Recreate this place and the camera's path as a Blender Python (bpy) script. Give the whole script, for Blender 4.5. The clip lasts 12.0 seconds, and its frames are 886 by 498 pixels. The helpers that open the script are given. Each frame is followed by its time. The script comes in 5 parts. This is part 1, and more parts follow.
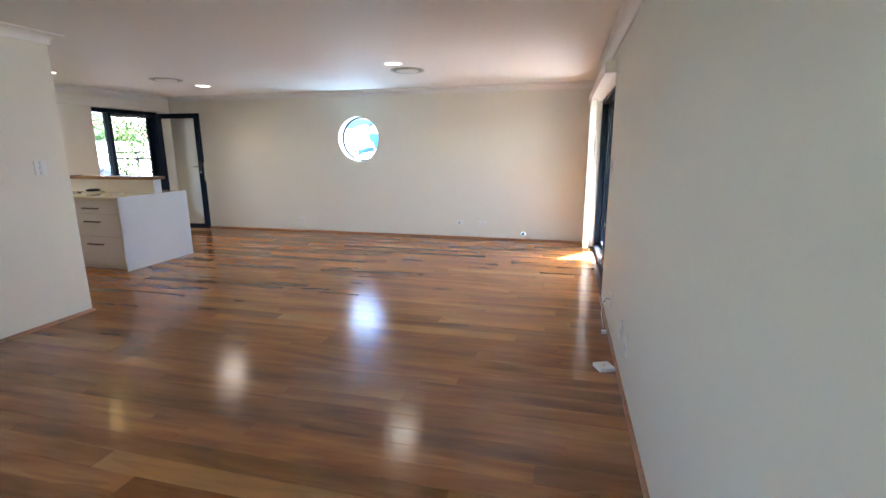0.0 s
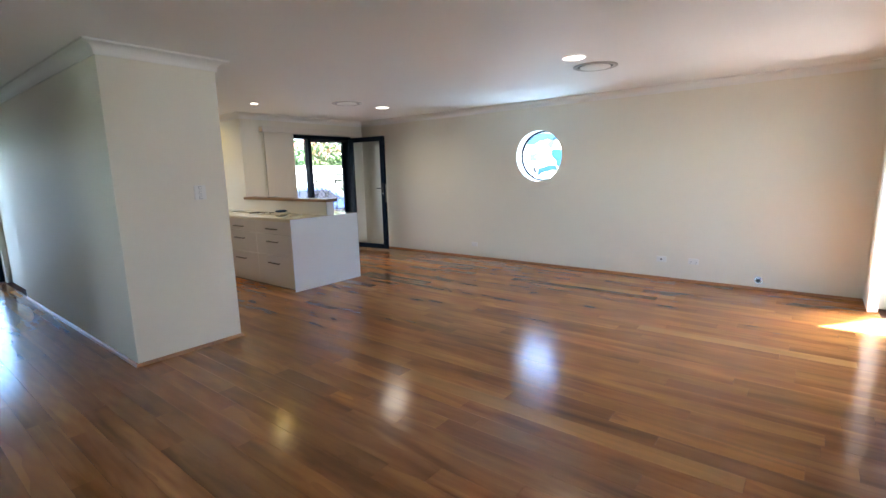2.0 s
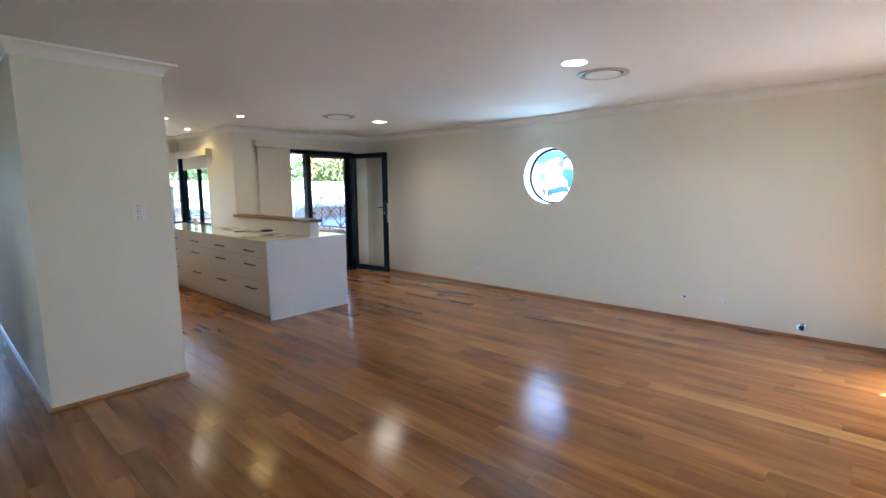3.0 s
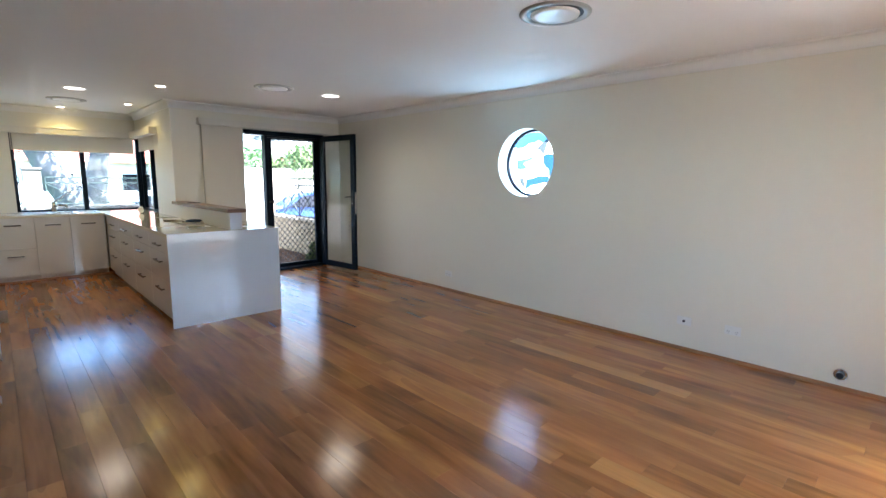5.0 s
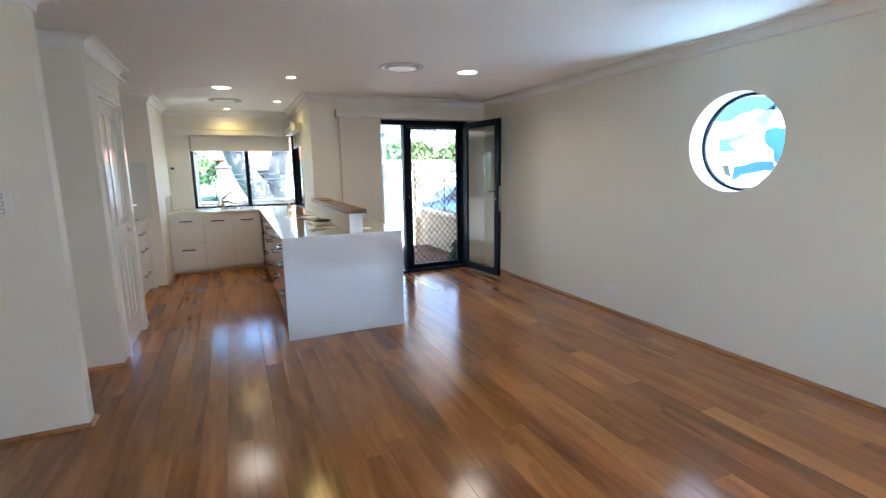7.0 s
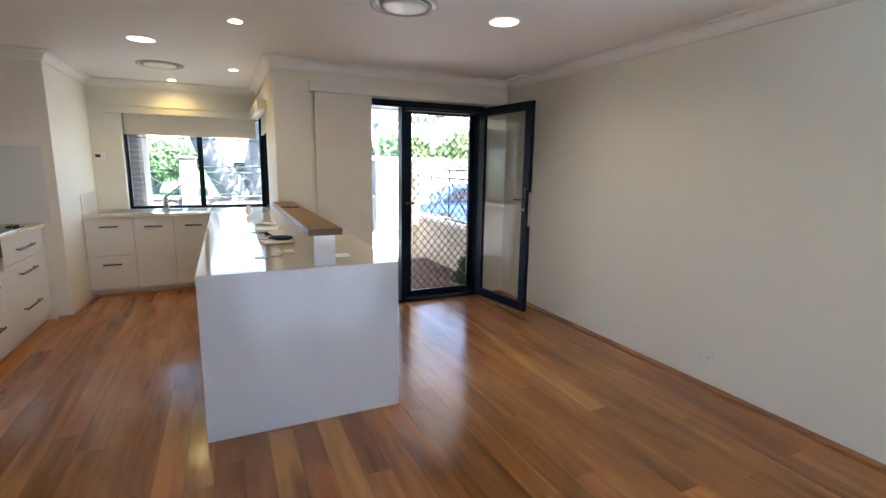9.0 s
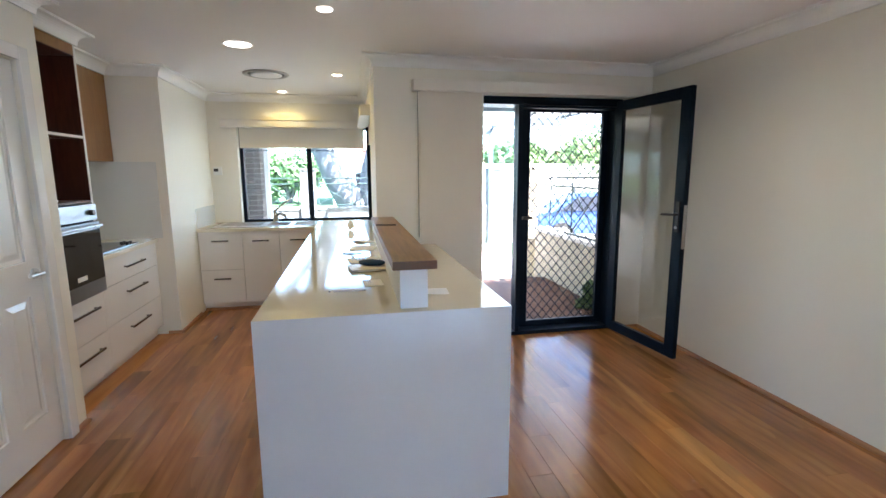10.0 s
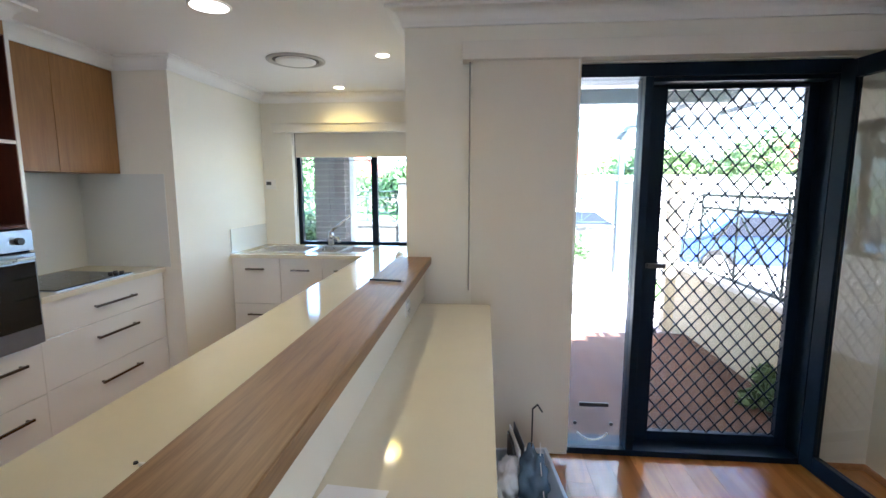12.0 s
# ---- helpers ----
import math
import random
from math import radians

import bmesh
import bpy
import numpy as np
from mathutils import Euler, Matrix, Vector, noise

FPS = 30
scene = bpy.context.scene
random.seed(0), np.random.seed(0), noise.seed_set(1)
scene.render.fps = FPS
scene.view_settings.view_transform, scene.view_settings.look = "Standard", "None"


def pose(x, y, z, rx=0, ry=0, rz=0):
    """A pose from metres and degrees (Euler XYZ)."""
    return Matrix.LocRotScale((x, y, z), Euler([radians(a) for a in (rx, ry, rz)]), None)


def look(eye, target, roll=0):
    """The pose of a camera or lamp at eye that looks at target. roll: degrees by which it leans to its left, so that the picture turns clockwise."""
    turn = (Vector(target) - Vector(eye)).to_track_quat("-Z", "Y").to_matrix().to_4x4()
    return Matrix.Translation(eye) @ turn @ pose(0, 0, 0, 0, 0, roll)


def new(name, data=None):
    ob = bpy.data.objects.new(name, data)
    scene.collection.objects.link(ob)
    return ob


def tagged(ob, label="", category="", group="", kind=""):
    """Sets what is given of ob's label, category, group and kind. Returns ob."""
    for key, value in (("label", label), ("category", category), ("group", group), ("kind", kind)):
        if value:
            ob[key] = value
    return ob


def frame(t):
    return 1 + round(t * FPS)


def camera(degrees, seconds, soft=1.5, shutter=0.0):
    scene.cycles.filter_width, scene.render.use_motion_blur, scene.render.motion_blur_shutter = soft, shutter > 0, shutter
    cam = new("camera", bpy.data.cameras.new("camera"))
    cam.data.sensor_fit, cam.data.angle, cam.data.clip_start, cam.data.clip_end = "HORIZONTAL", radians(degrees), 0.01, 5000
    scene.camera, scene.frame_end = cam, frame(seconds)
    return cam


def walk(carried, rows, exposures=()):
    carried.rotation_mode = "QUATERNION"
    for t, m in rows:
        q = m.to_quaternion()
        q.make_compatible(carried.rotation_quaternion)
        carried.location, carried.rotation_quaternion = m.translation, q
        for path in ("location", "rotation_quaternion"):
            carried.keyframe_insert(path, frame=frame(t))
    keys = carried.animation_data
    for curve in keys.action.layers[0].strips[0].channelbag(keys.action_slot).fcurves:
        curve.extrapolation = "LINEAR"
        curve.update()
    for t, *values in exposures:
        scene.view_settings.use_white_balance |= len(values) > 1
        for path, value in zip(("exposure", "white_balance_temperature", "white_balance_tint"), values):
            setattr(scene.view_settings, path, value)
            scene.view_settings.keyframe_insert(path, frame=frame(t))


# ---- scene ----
cam = camera(86.9, 12.0)
PATH = [
    (0, (0.262, -0.197, 1.463), (-0.224, 1.697, 1.041), -0.3),
    (0.5, (0.264, -0.011, 1.446), (-0.404, 1.818, 0.99), -1.2),
    (1, (0.197, 0.293, 1.449), (-0.521, 2.111, 1.026), -2.1),
    (1.5, (0.187, 0.661, 1.443), (-0.794, 2.363, 1.072), -1.8),
    (2, (0.098, 0.948, 1.451), (-1.13, 2.491, 1.119), -1.5),
    (2.5, (0.035, 1.315, 1.479), (-1.259, 2.815, 1.206), -1.3),
    (4.5, (0.068, 2.811, 1.452), (-1.344, 4.197, 1.158), 1.9),
    (5, (0.0, 3.113, 1.437), (-1.431, 4.478, 1.142), 0.6),
    (5.5, (-0.099, 3.384, 1.461), (-1.661, 4.603, 1.189), 0.5),
    (6, (-0.247, 3.608, 1.473), (-1.97, 4.578, 1.178), 0.4),
    (6.5, (-0.457, 3.794, 1.473), (-2.258, 4.607, 1.162), -0.1),
    (7, (-0.756, 3.88, 1.466), (-2.557, 4.68, 1.126), -0.9),
    (8.8, (-2.127, 4.34, 1.457), (-3.873, 5.256, 1.122), 1.0),
    (9, (-2.292, 4.38, 1.462), (-4.076, 5.213, 1.116), 0.9),
    (9.5, (-2.659, 4.495, 1.469), (-4.545, 5.079, 1.146), 0.6),
    (10, (-2.994, 4.623, 1.471), (-4.932, 5.001, 1.153), -0.3),
    (10.5, (-3.349, 4.817, 1.482), (-5.309, 5.057, 1.169), 0.1),
    (11, (-3.705, 4.944, 1.47), (-5.671, 5.081, 1.132), 0.1),
    (11.5, (-4.047, 5.106, 1.48), (-6.019, 5.194, 1.158), -0.2),
    (12, (-4.387, 5.257, 1.507), (-6.361, 5.079, 1.237), 0.0),
]
walk(cam, [(t, look(eye, target, roll)) for t, eye, target, roll in PATH],
     exposures=[(0, 5.15, 6150, 17), (0.8, 5.3, 6250, 17), (2, 4.98, 6150, 15), (5.5, 4.75, 5850, 12), (7, 4.87, 5900, 13), (9, 4.85, 6200, 16), (9.8, 5.0, 6000, 14), (11, 4.92, 5650, 12), (12, 4.95, 5700, 13)])

# ---- light and world ----


SUN_EL, SUN_AZ = radians(50), math.atan2(0.79, 0.62)
world = bpy.data.worlds.new("world")
scene.world = world
world.use_nodes = True
wn = world.node_tree.nodes
sky = wn.new("ShaderNodeTexSky")
sky.sky_type, sky.sun_disc = "NISHITA", False
sky.sun_elevation, sky.sun_rotation = SUN_EL, math.pi / 2 - SUN_AZ
sky.air_density, sky.dust_density = 1.0, 1.5
world.node_tree.links.new(sky.outputs[0], wn["Background"].inputs[0])
wn["Background"].inputs[1].default_value = 0.12
sun = new("sun", bpy.data.lights.new("sun", "SUN"))
sun.data.energy, sun.data.angle, sun.data.color = 5.0, radians(0.6), (1.0, 0.94, 0.86)
sun_from = Vector((math.cos(SUN_AZ) * math.cos(SUN_EL), math.sin(SUN_AZ) * math.cos(SUN_EL), math.sin(SUN_EL)))
sun.matrix_world = look(sun_from * 20, (0, 0, 0))


sill_glow = new("round_window_daylight", bpy.data.lights.new("round_window_daylight", "AREA"))
sill_glow.data.shape, sill_glow.data.size, sill_glow.data.size_y = "RECTANGLE", 0.40, 0.05
sill_glow.data.energy, sill_glow.data.color = 0.56, (0.40, 0.74, 1.0)
sill_glow.matrix_world = look((-3.125, 7.515, 1.31), (-3.125, 6.9, 2.15))


# ---- materials ----
def material(name, base, rough=0.5, metal=0.0, noise_scale=0.0, vary=0.0, bump=0.0, bump_scale=60.0, coat=0.0, fine=0.0):
    m = bpy.data.materials.new(name)
    m.use_nodes = True
    t = m.node_tree
    b = t.nodes["Principled BSDF"]
    b.inputs["Base Color"].default_value = (*base, 1)
    b.inputs["Roughness"].default_value = rough
    b.inputs["Metallic"].default_value = metal
    b.inputs["Coat Weight"].default_value = coat
    b.inputs["Coat Roughness"].default_value = 0.08
    coord = t.nodes.new("ShaderNodeTexCoord")
    if vary:
        n1 = t.nodes.new("ShaderNodeTexNoise")
        n1.inputs["Scale"].default_value, n1.inputs["Detail"].default_value = noise_scale, 6
        t.links.new(coord.outputs["Object"], n1.inputs["Vector"])
        n2 = t.nodes.new("ShaderNodeTexNoise")
        n2.inputs["Scale"].default_value, n2.inputs["Detail"].default_value = noise_scale * 14, 3
        t.links.new(coord.outputs["Object"], n2.inputs["Vector"])
        add = t.nodes.new("ShaderNodeMath")
        add.operation = "MULTIPLY_ADD"
        add.inputs[1].default_value = 0.35
        t.links.new(n2.outputs[0], add.inputs[0])
        t.links.new(n1.outputs[0], add.inputs[2])
        ramp = t.nodes.new("ShaderNodeMapRange")
        ramp.inputs[1].default_value, ramp.inputs[2].default_value = 0.35, 1.0
        ramp.inputs[3].default_value, ramp.inputs[4].default_value = 1 - vary, 1 + vary
        t.links.new(add.outputs[0], ramp.inputs[0])
        hsv = t.nodes.new("ShaderNodeHueSaturation")
        hsv.inputs["Color"].default_value = (*base, 1)
        t.links.new(ramp.outputs[0], hsv.inputs["Value"])
        t.links.new(hsv.outputs[0], b.inputs["Base Color"])
        rr = t.nodes.new("ShaderNodeMapRange")
        rr.inputs[3].default_value, rr.inputs[4].default_value = rough * 0.85, min(1.0, rough * 1.2)
        t.links.new(n1.outputs[0], rr.inputs[0])
        t.links.new(rr.outputs[0], b.inputs["Roughness"])
    if bump:
        n3 = t.nodes.new("ShaderNodeTexNoise")
        n3.inputs["Scale"].default_value, n3.inputs["Detail"].default_value = bump_scale, 4
        t.links.new(coord.outputs["Object"], n3.inputs["Vector"])
        bp = t.nodes.new("ShaderNodeBump")
        bp.inputs["Strength"].default_value, bp.inputs["Distance"].default_value = bump, 0.002
        t.links.new(n3.outputs[0], bp.inputs["Height"])
        t.links.new(bp.outputs[0], b.inputs["Normal"])
    return m


def wood(name, dark, light, rough, stretch=(1.2, 14, 14), per_object=0.0, coat=0.0, islands=False, knots=False):
    """Grain along x of the object's own axes; per_object: how far one board differs from the next."""
    m = bpy.data.materials.new(name)
    m.use_nodes = True
    t = m.node_tree
    b = t.nodes["Principled BSDF"]
    link = t.links.new
    coord = t.nodes.new("ShaderNodeTexCoord")
    info = t.nodes.new("ShaderNodeNewGeometry" if islands else "ShaderNodeObjectInfo")
    rand = info.outputs["Random Per Island" if islands else "Random"]
    shift = t.nodes.new("ShaderNodeVectorMath")
    shift.operation = "MULTIPLY_ADD"
    shift.inputs[1].default_value = (1, 1, 1)
    seed = t.nodes.new("ShaderNodeMath")
    seed.operation = "MULTIPLY"
    seed.inputs[1].default_value = 37.0
    link(rand, seed.inputs[0])
    link(coord.outputs["Object"], shift.inputs[0])
    link(seed.outputs[0], shift.inputs[2])
    mapping = t.nodes.new("ShaderNodeMapping")
    mapping.inputs["Scale"].default_value = stretch
    link(shift.outputs[0], mapping.inputs[0])
    n1 = t.nodes.new("ShaderNodeTexNoise")
    n1.inputs["Scale"].default_value, n1.inputs["Detail"].default_value, n1.inputs["Distortion"].default_value = 1.0, 3 if knots else 6, 1.4
    link(mapping.outputs[0], n1.inputs["Vector"])
    fine_map = t.nodes.new("ShaderNodeMapping")
    fine_map.inputs["Scale"].default_value = [s * 7 for s in stretch]
    link(shift.outputs[0], fine_map.inputs[0])
    n2 = t.nodes.new("ShaderNodeTexNoise")
    n2.inputs["Scale"].default_value, n2.inputs["Detail"].default_value = 1.0, 1.5 if knots else 3
    link(fine_map.outputs[0], n2.inputs["Vector"])
    mix = t.nodes.new("ShaderNodeMath")
    mix.operation = "MULTIPLY_ADD"
    mix.inputs[1].default_value = 0.3
    link(n2.outputs[0], mix.inputs[0])
    link(n1.outputs[0], mix.inputs[2])
    ramp = t.nodes.new("ShaderNodeValToRGB")
    ramp.color_ramp.elements[0].position, ramp.color_ramp.elements[0].color = 0.42, (*dark, 1)
    ramp.color_ramp.elements[1].position, ramp.color_ramp.elements[1].color = 0.82, (*light, 1)
    link(mix.outputs[0], ramp.inputs[0])
    out = ramp.outputs[0]
    if knots:
        pale = t.nodes.new("ShaderNodeMapRange")
        pale.inputs[1].default_value, pale.inputs[2].default_value, pale.inputs[4].default_value = 0.955, 0.975, 0.32
        link(rand, pale.inputs[0])
        lighter = t.nodes.new("ShaderNodeMix")
        lighter.data_type = "RGBA"
        lighter.inputs[7].default_value = (0.62, 0.34, 0.11, 1)
        link(pale.outputs[0], lighter.inputs[0])
        link(out, lighter.inputs[6])
        out = lighter.outputs[2]
        across = t.nodes.new("ShaderNodeCombineXYZ")
        across.inputs[1].default_value = 1.0
        link(across.outputs[0], b.inputs["Tangent"])
        b.inputs["Anisotropic"].default_value = 0.3
        b.inputs["Specular IOR Level"].default_value = 0.6
    if per_object:
        hsv = t.nodes.new("ShaderNodeHueSaturation")
        rng = t.nodes.new("ShaderNodeMapRange")
        rng.inputs[3].default_value, rng.inputs[4].default_value = 1 - per_object, 1 + per_object
        link(rand, rng.inputs[0])
        link(rng.outputs[0], hsv.inputs["Value"])
        second = t.nodes.new("ShaderNodeMath")
        second.operation = "FRACT"
        link(seed.outputs[0], second.inputs[0])
        hue = t.nodes.new("ShaderNodeMapRange")
        hue.inputs[3].default_value, hue.inputs[4].default_value = 0.498, 0.506
        link(second.outputs[0], hue.inputs[0])
        link(hue.outputs[0], hsv.inputs["Hue"])
        link(out, hsv.inputs["Color"])
        out = hsv.outputs[0]
    if knots:
        kmap = t.nodes.new("ShaderNodeMapping")
        kmap.inputs["Scale"].default_value = (1.6, 9, 9)
        link(shift.outputs[0], kmap.inputs[0])
        kn = t.nodes.new("ShaderNodeTexNoise")
        kn.inputs["Scale"].default_value, kn.inputs["Detail"].default_value, kn.inputs["Distortion"].default_value = 1.1, 2, 1.0
        link(kmap.outputs[0], kn.inputs["Vector"])
        kr = t.nodes.new("ShaderNodeMapRange")
        kr.inputs[1].default_value, kr.inputs[2].default_value, kr.inputs[3].default_value, kr.inputs[4].default_value = 0.63, 0.78, 0.0, 0.13
        link(kn.outputs[0], kr.inputs[0])
        km = t.nodes.new("ShaderNodeMix")
        km.data_type = "RGBA"
        km.inputs[7].default_value = (dark[0] * 0.38, dark[1] * 0.33, dark[2] * 0.3, 1)
        vmap = t.nodes.new("ShaderNodeMapping")
        vmap.inputs["Scale"].default_value = (0.45, 4.5, 4.5)
        link(shift.outputs[0], vmap.inputs[0])
        vn = t.nodes.new("ShaderNodeTexNoise")
        vn.inputs["Scale"].default_value, vn.inputs["Detail"].default_value, vn.inputs["Distortion"].default_value = 1.0, 2, 0.6
        link(vmap.outputs[0], vn.inputs["Vector"])
        rings = t.nodes.new("ShaderNodeMath")
        rings.operation = "MULTIPLY"
        rings.inputs[1].default_value = 4.5
        link(vn.outputs[0], rings.inputs[0])
        saw = t.nodes.new("ShaderNodeMath")
        saw.operation = "FRACT"
        link(rings.outputs[0], saw.inputs[0])
        vr = t.nodes.new("ShaderNodeMapRange")
        vr.inputs[1].default_value, vr.inputs[2].default_value, vr.inputs[3].default_value, vr.inputs[4].default_value = 0.55, 1.0, 0.0, 0.3
        link(saw.outputs[0], vr.inputs[0])
        gate = t.nodes.new("ShaderNodeMapRange")
        gate.inputs[1].default_value, gate.inputs[2].default_value = 0.46, 0.60
        link(n1.outputs[0], gate.inputs[0])
        veins = t.nodes.new("ShaderNodeMath")
        veins.operation = "MULTIPLY"
        link(vr.outputs[0], veins.inputs[0])
        link(gate.outputs[0], veins.inputs[1])
        both = t.nodes.new("ShaderNodeMath")
        both.operation = "MAXIMUM"
        link(veins.outputs[0], both.inputs[0])
        link(kr.outputs[0], both.inputs[1])
        soften = t.nodes.new("ShaderNodeMath")
        soften.operation = "MULTIPLY"
        soften.inputs[1].default_value = 0.85
        link(both.outputs[0], soften.inputs[0])
        link(soften.outputs[0], km.inputs[0])
        link(out, km.inputs[6])
        out = km.outputs[2]
    link(out, b.inputs["Base Color"])
    rr = t.nodes.new("ShaderNodeMapRange")
    rr.inputs[3].default_value, rr.inputs[4].default_value = rough * 0.92, rough * 1.1
    link(n1.outputs[0], rr.inputs[0])
    link(rr.outputs[0], b.inputs["Roughness"])
    b.inputs["Coat Weight"].default_value = coat
    b.inputs["Coat Roughness"].default_value = 0.13
    bp = t.nodes.new("ShaderNodeBump")
    bp.inputs["Strength"].default_value, bp.inputs["Distance"].default_value = 0.05, 0.0005
    link(mix.outputs[0], bp.inputs["Height"])
    if not knots:
        link(bp.outputs[0], b.inputs["Normal"])
    return m


def glass(name, color=(1, 1, 1), rough=0.0):
    m = bpy.data.materials.new(name)
    m.use_nodes = True
    b = m.node_tree.nodes["Principled BSDF"]
    b.inputs["Base Color"].default_value = (*color, 1)
    b.inputs["Transmission Weight"].default_value = 1.0
    b.inputs["Roughness"].default_value = rough
    b.inputs["IOR"].default_value = 1.45
    return m


def glowing(name, color, strength):
    m = bpy.data.materials.new(name)
    m.use_nodes = True
    b = m.node_tree.nodes["Principled BSDF"]
    b.inputs["Emission Color"].default_value = (*color, 1)
    b.inputs["Emission Strength"].default_value = strength
    return m


M_WALL = material("wall_paint", (0.80, 0.755, 0.655), 0.55, vary=0.02, noise_scale=0.8, bump=0.25, bump_scale=90)
M_CEIL = material("ceiling_paint", (0.84, 0.82, 0.80), 0.65, vary=0.015, noise_scale=0.6, bump=0.15, bump_scale=60)
M_CORNICE = material("cornice_plaster", (0.83, 0.81, 0.78), 0.6, vary=0.02, noise_scale=3)
M_PLANK = wood("floor_hardwood", (0.185, 0.063, 0.015), (0.475, 0.190, 0.049), 0.17, (0.5, 3.8, 3.8), 0.20, 0.0, knots=True)
M_PLANK_ISLAND = wood("floor_hardwood_joined", (0.185, 0.063, 0.015), (0.475, 0.190, 0.049), 0.17, (0.5, 3.8, 3.8), 0.20, 0.0, islands=True, knots=True)
M_TRIM = wood("timber_bead", (0.27, 0.115, 0.042), (0.42, 0.19, 0.075), 0.35, (2, 20, 20))
M_GAP = material("floor_joint", (0.07, 0.026, 0.010), 0.8, vary=0.1, noise_scale=4)
M_WHITE = material("white_laminate", (0.80, 0.775, 0.735), 0.08, vary=0.015, noise_scale=2, coat=0.5)
M_GLOSSW = material("white_gloss_paint", (0.80, 0.78, 0.74), 0.13, vary=0.015, noise_scale=2, bump=0.05)
M_STONE = material("cream_stone", (0.765, 0.71, 0.56), 0.07, vary=0.03, noise_scale=5, coat=0.3)
# White gloss; the blue of the east daylight is mixed into its colour.
M_END_DAYLIT = material("white_gloss_daylight_tint", (0.66, 0.70, 0.75), 0.09, vary=0.02, noise_scale=4, coat=0.4)
M_BAR = wood("walnut_board", (0.185, 0.095, 0.037), (0.33, 0.187, 0.082), 0.42, (2.2, 34, 34))
M_BAREND = wood("walnut_end_band", (0.085, 0.036, 0.015), (0.15, 0.068, 0.028), 0.45, (30, 2.2, 40))
M_OAK = wood("oak_veneer", (0.24, 0.112, 0.034), (0.32, 0.155, 0.048), 0.42, (34, 34, 2.4))
M_NICHE = wood("red_brown_lining", (0.055, 0.013, 0.006), (0.10, 0.026, 0.012), 0.45, (20, 20, 2.4))
M_BLACK = material("black_aluminium", (0.003, 0.010, 0.023), 0.4, vary=0.15, noise_scale=6, bump=0.05)
M_BLACK.node_tree.nodes["Principled BSDF"].inputs["Specular IOR Level"].default_value = 0.12
M_CHROME = material("brushed_steel", (0.55, 0.54, 0.53), 0.28, 1.0, vary=0.05, noise_scale=20)
M_HANDLE = material("satin_handle_metal", (0.15, 0.14, 0.135), 0.22, 1.0, vary=0.05, noise_scale=20)
M_STEEL = material("oven_steel", (0.33, 0.35, 0.38), 0.3, 1.0, vary=0.05, noise_scale=20)
M_OVENGLASS = material("dark_oven_glass", (0.012, 0.012, 0.014), 0.05, vary=0.1, noise_scale=5)
M_HOB = material("hob_glass", (0.010, 0.010, 0.011), 0.07, vary=0.1, noise_scale=5)
M_BLIND = material("cream_blind_fabric", (0.74, 0.68, 0.58), 0.75, vary=0.02, noise_scale=5, bump=0.3, bump_scale=400)
M_CORD_SHADE = material("cord_shadow_grey", (0.36, 0.33, 0.29), 0.6, vary=0.05, noise_scale=9)
M_PELMET = material("pelmet_paint", (0.77, 0.72, 0.64), 0.4, vary=0.02, noise_scale=3)
M_PLASTIC = material("white_plastic", (0.80, 0.79, 0.76), 0.35, vary=0.01, noise_scale=8)
M_BLACKP = material("black_plastic", (0.02, 0.02, 0.022), 0.4, vary=0.1, noise_scale=8)
M_GLASS = glass("clear_glass", (0.97, 0.98, 0.97))
M_TINTED = glass("tinted_window_glass", (0.48, 0.57, 0.63))
M_SLIDEGLASS = glass("sliding_door_glass", (0.68, 0.72, 0.73))
M_DOORGLASS = glass("door_glass", (0.60, 0.69, 0.77))
M_LEAFGLASS = glass("reflective_door_glass", (0.86, 0.88, 0.87))
M_LEAFGLASS.node_tree.nodes["Principled BSDF"].inputs["IOR"].default_value = 1.52
M_MESH = material("insect_mesh", (0.05, 0.058, 0.065), 0.7)
M_MESH.node_tree.nodes["Principled BSDF"].inputs["Alpha"].default_value = 0.28
M_SPLASH = material("splashback_glass", (0.72, 0.72, 0.68), 0.06, vary=0.01, noise_scale=2, coat=0.5)
M_PAPER = material("paper", (0.88, 0.87, 0.86), 0.7, vary=0.02, noise_scale=10)
M_BLUE = material("blue_fabric", (0.012, 0.045, 0.11), 0.8, vary=0.2, noise_scale=20, bump=0.4, bump_scale=200)
M_LED = glowing("led_diffuser", (1.0, 0.90, 0.78), 0.3)
M_SPOT = glowing("led_spot", (1.0, 0.86, 0.66), 1.0)
M_PAVER = material("pink_paver", (0.50, 0.425, 0.425), 0.85, vary=0.2, noise_scale=4, bump=0.5, bump_scale=120)
M_CONC = material("rendered_cream_wall", (0.42, 0.37, 0.27), 0.85, vary=0.08, noise_scale=2, bump=0.4, bump_scale=80)
M_ROAD = material("asphalt", (0.09, 0.088, 0.085), 0.9, vary=0.15, noise_scale=1)
M_GRASS = material("grass", (0.08, 0.15, 0.035), 0.9, vary=0.35, noise_scale=1.5, bump=0.8, bump_scale=60)
M_BARK = material("pale_bark", (0.155, 0.145, 0.135), 0.9, vary=0.45, noise_scale=3, bump=1.0, bump_scale=14)
M_SOIL = material("dry_garden_soil", (0.13, 0.11, 0.09), 0.95, vary=0.4, noise_scale=9, bump=1.0, bump_scale=30)
M_IRON = material("dark_green_iron", (0.03, 0.045, 0.04), 0.5, vary=0.1, noise_scale=10)
M_BRICK = material("brown_brick", (0.105, 0.083, 0.072), 0.9, vary=0.2, noise_scale=5, bump=0.5, bump_scale=80)
M_MORTAR = material("mortar", (0.30, 0.27, 0.23), 0.95, vary=0.1, noise_scale=10)
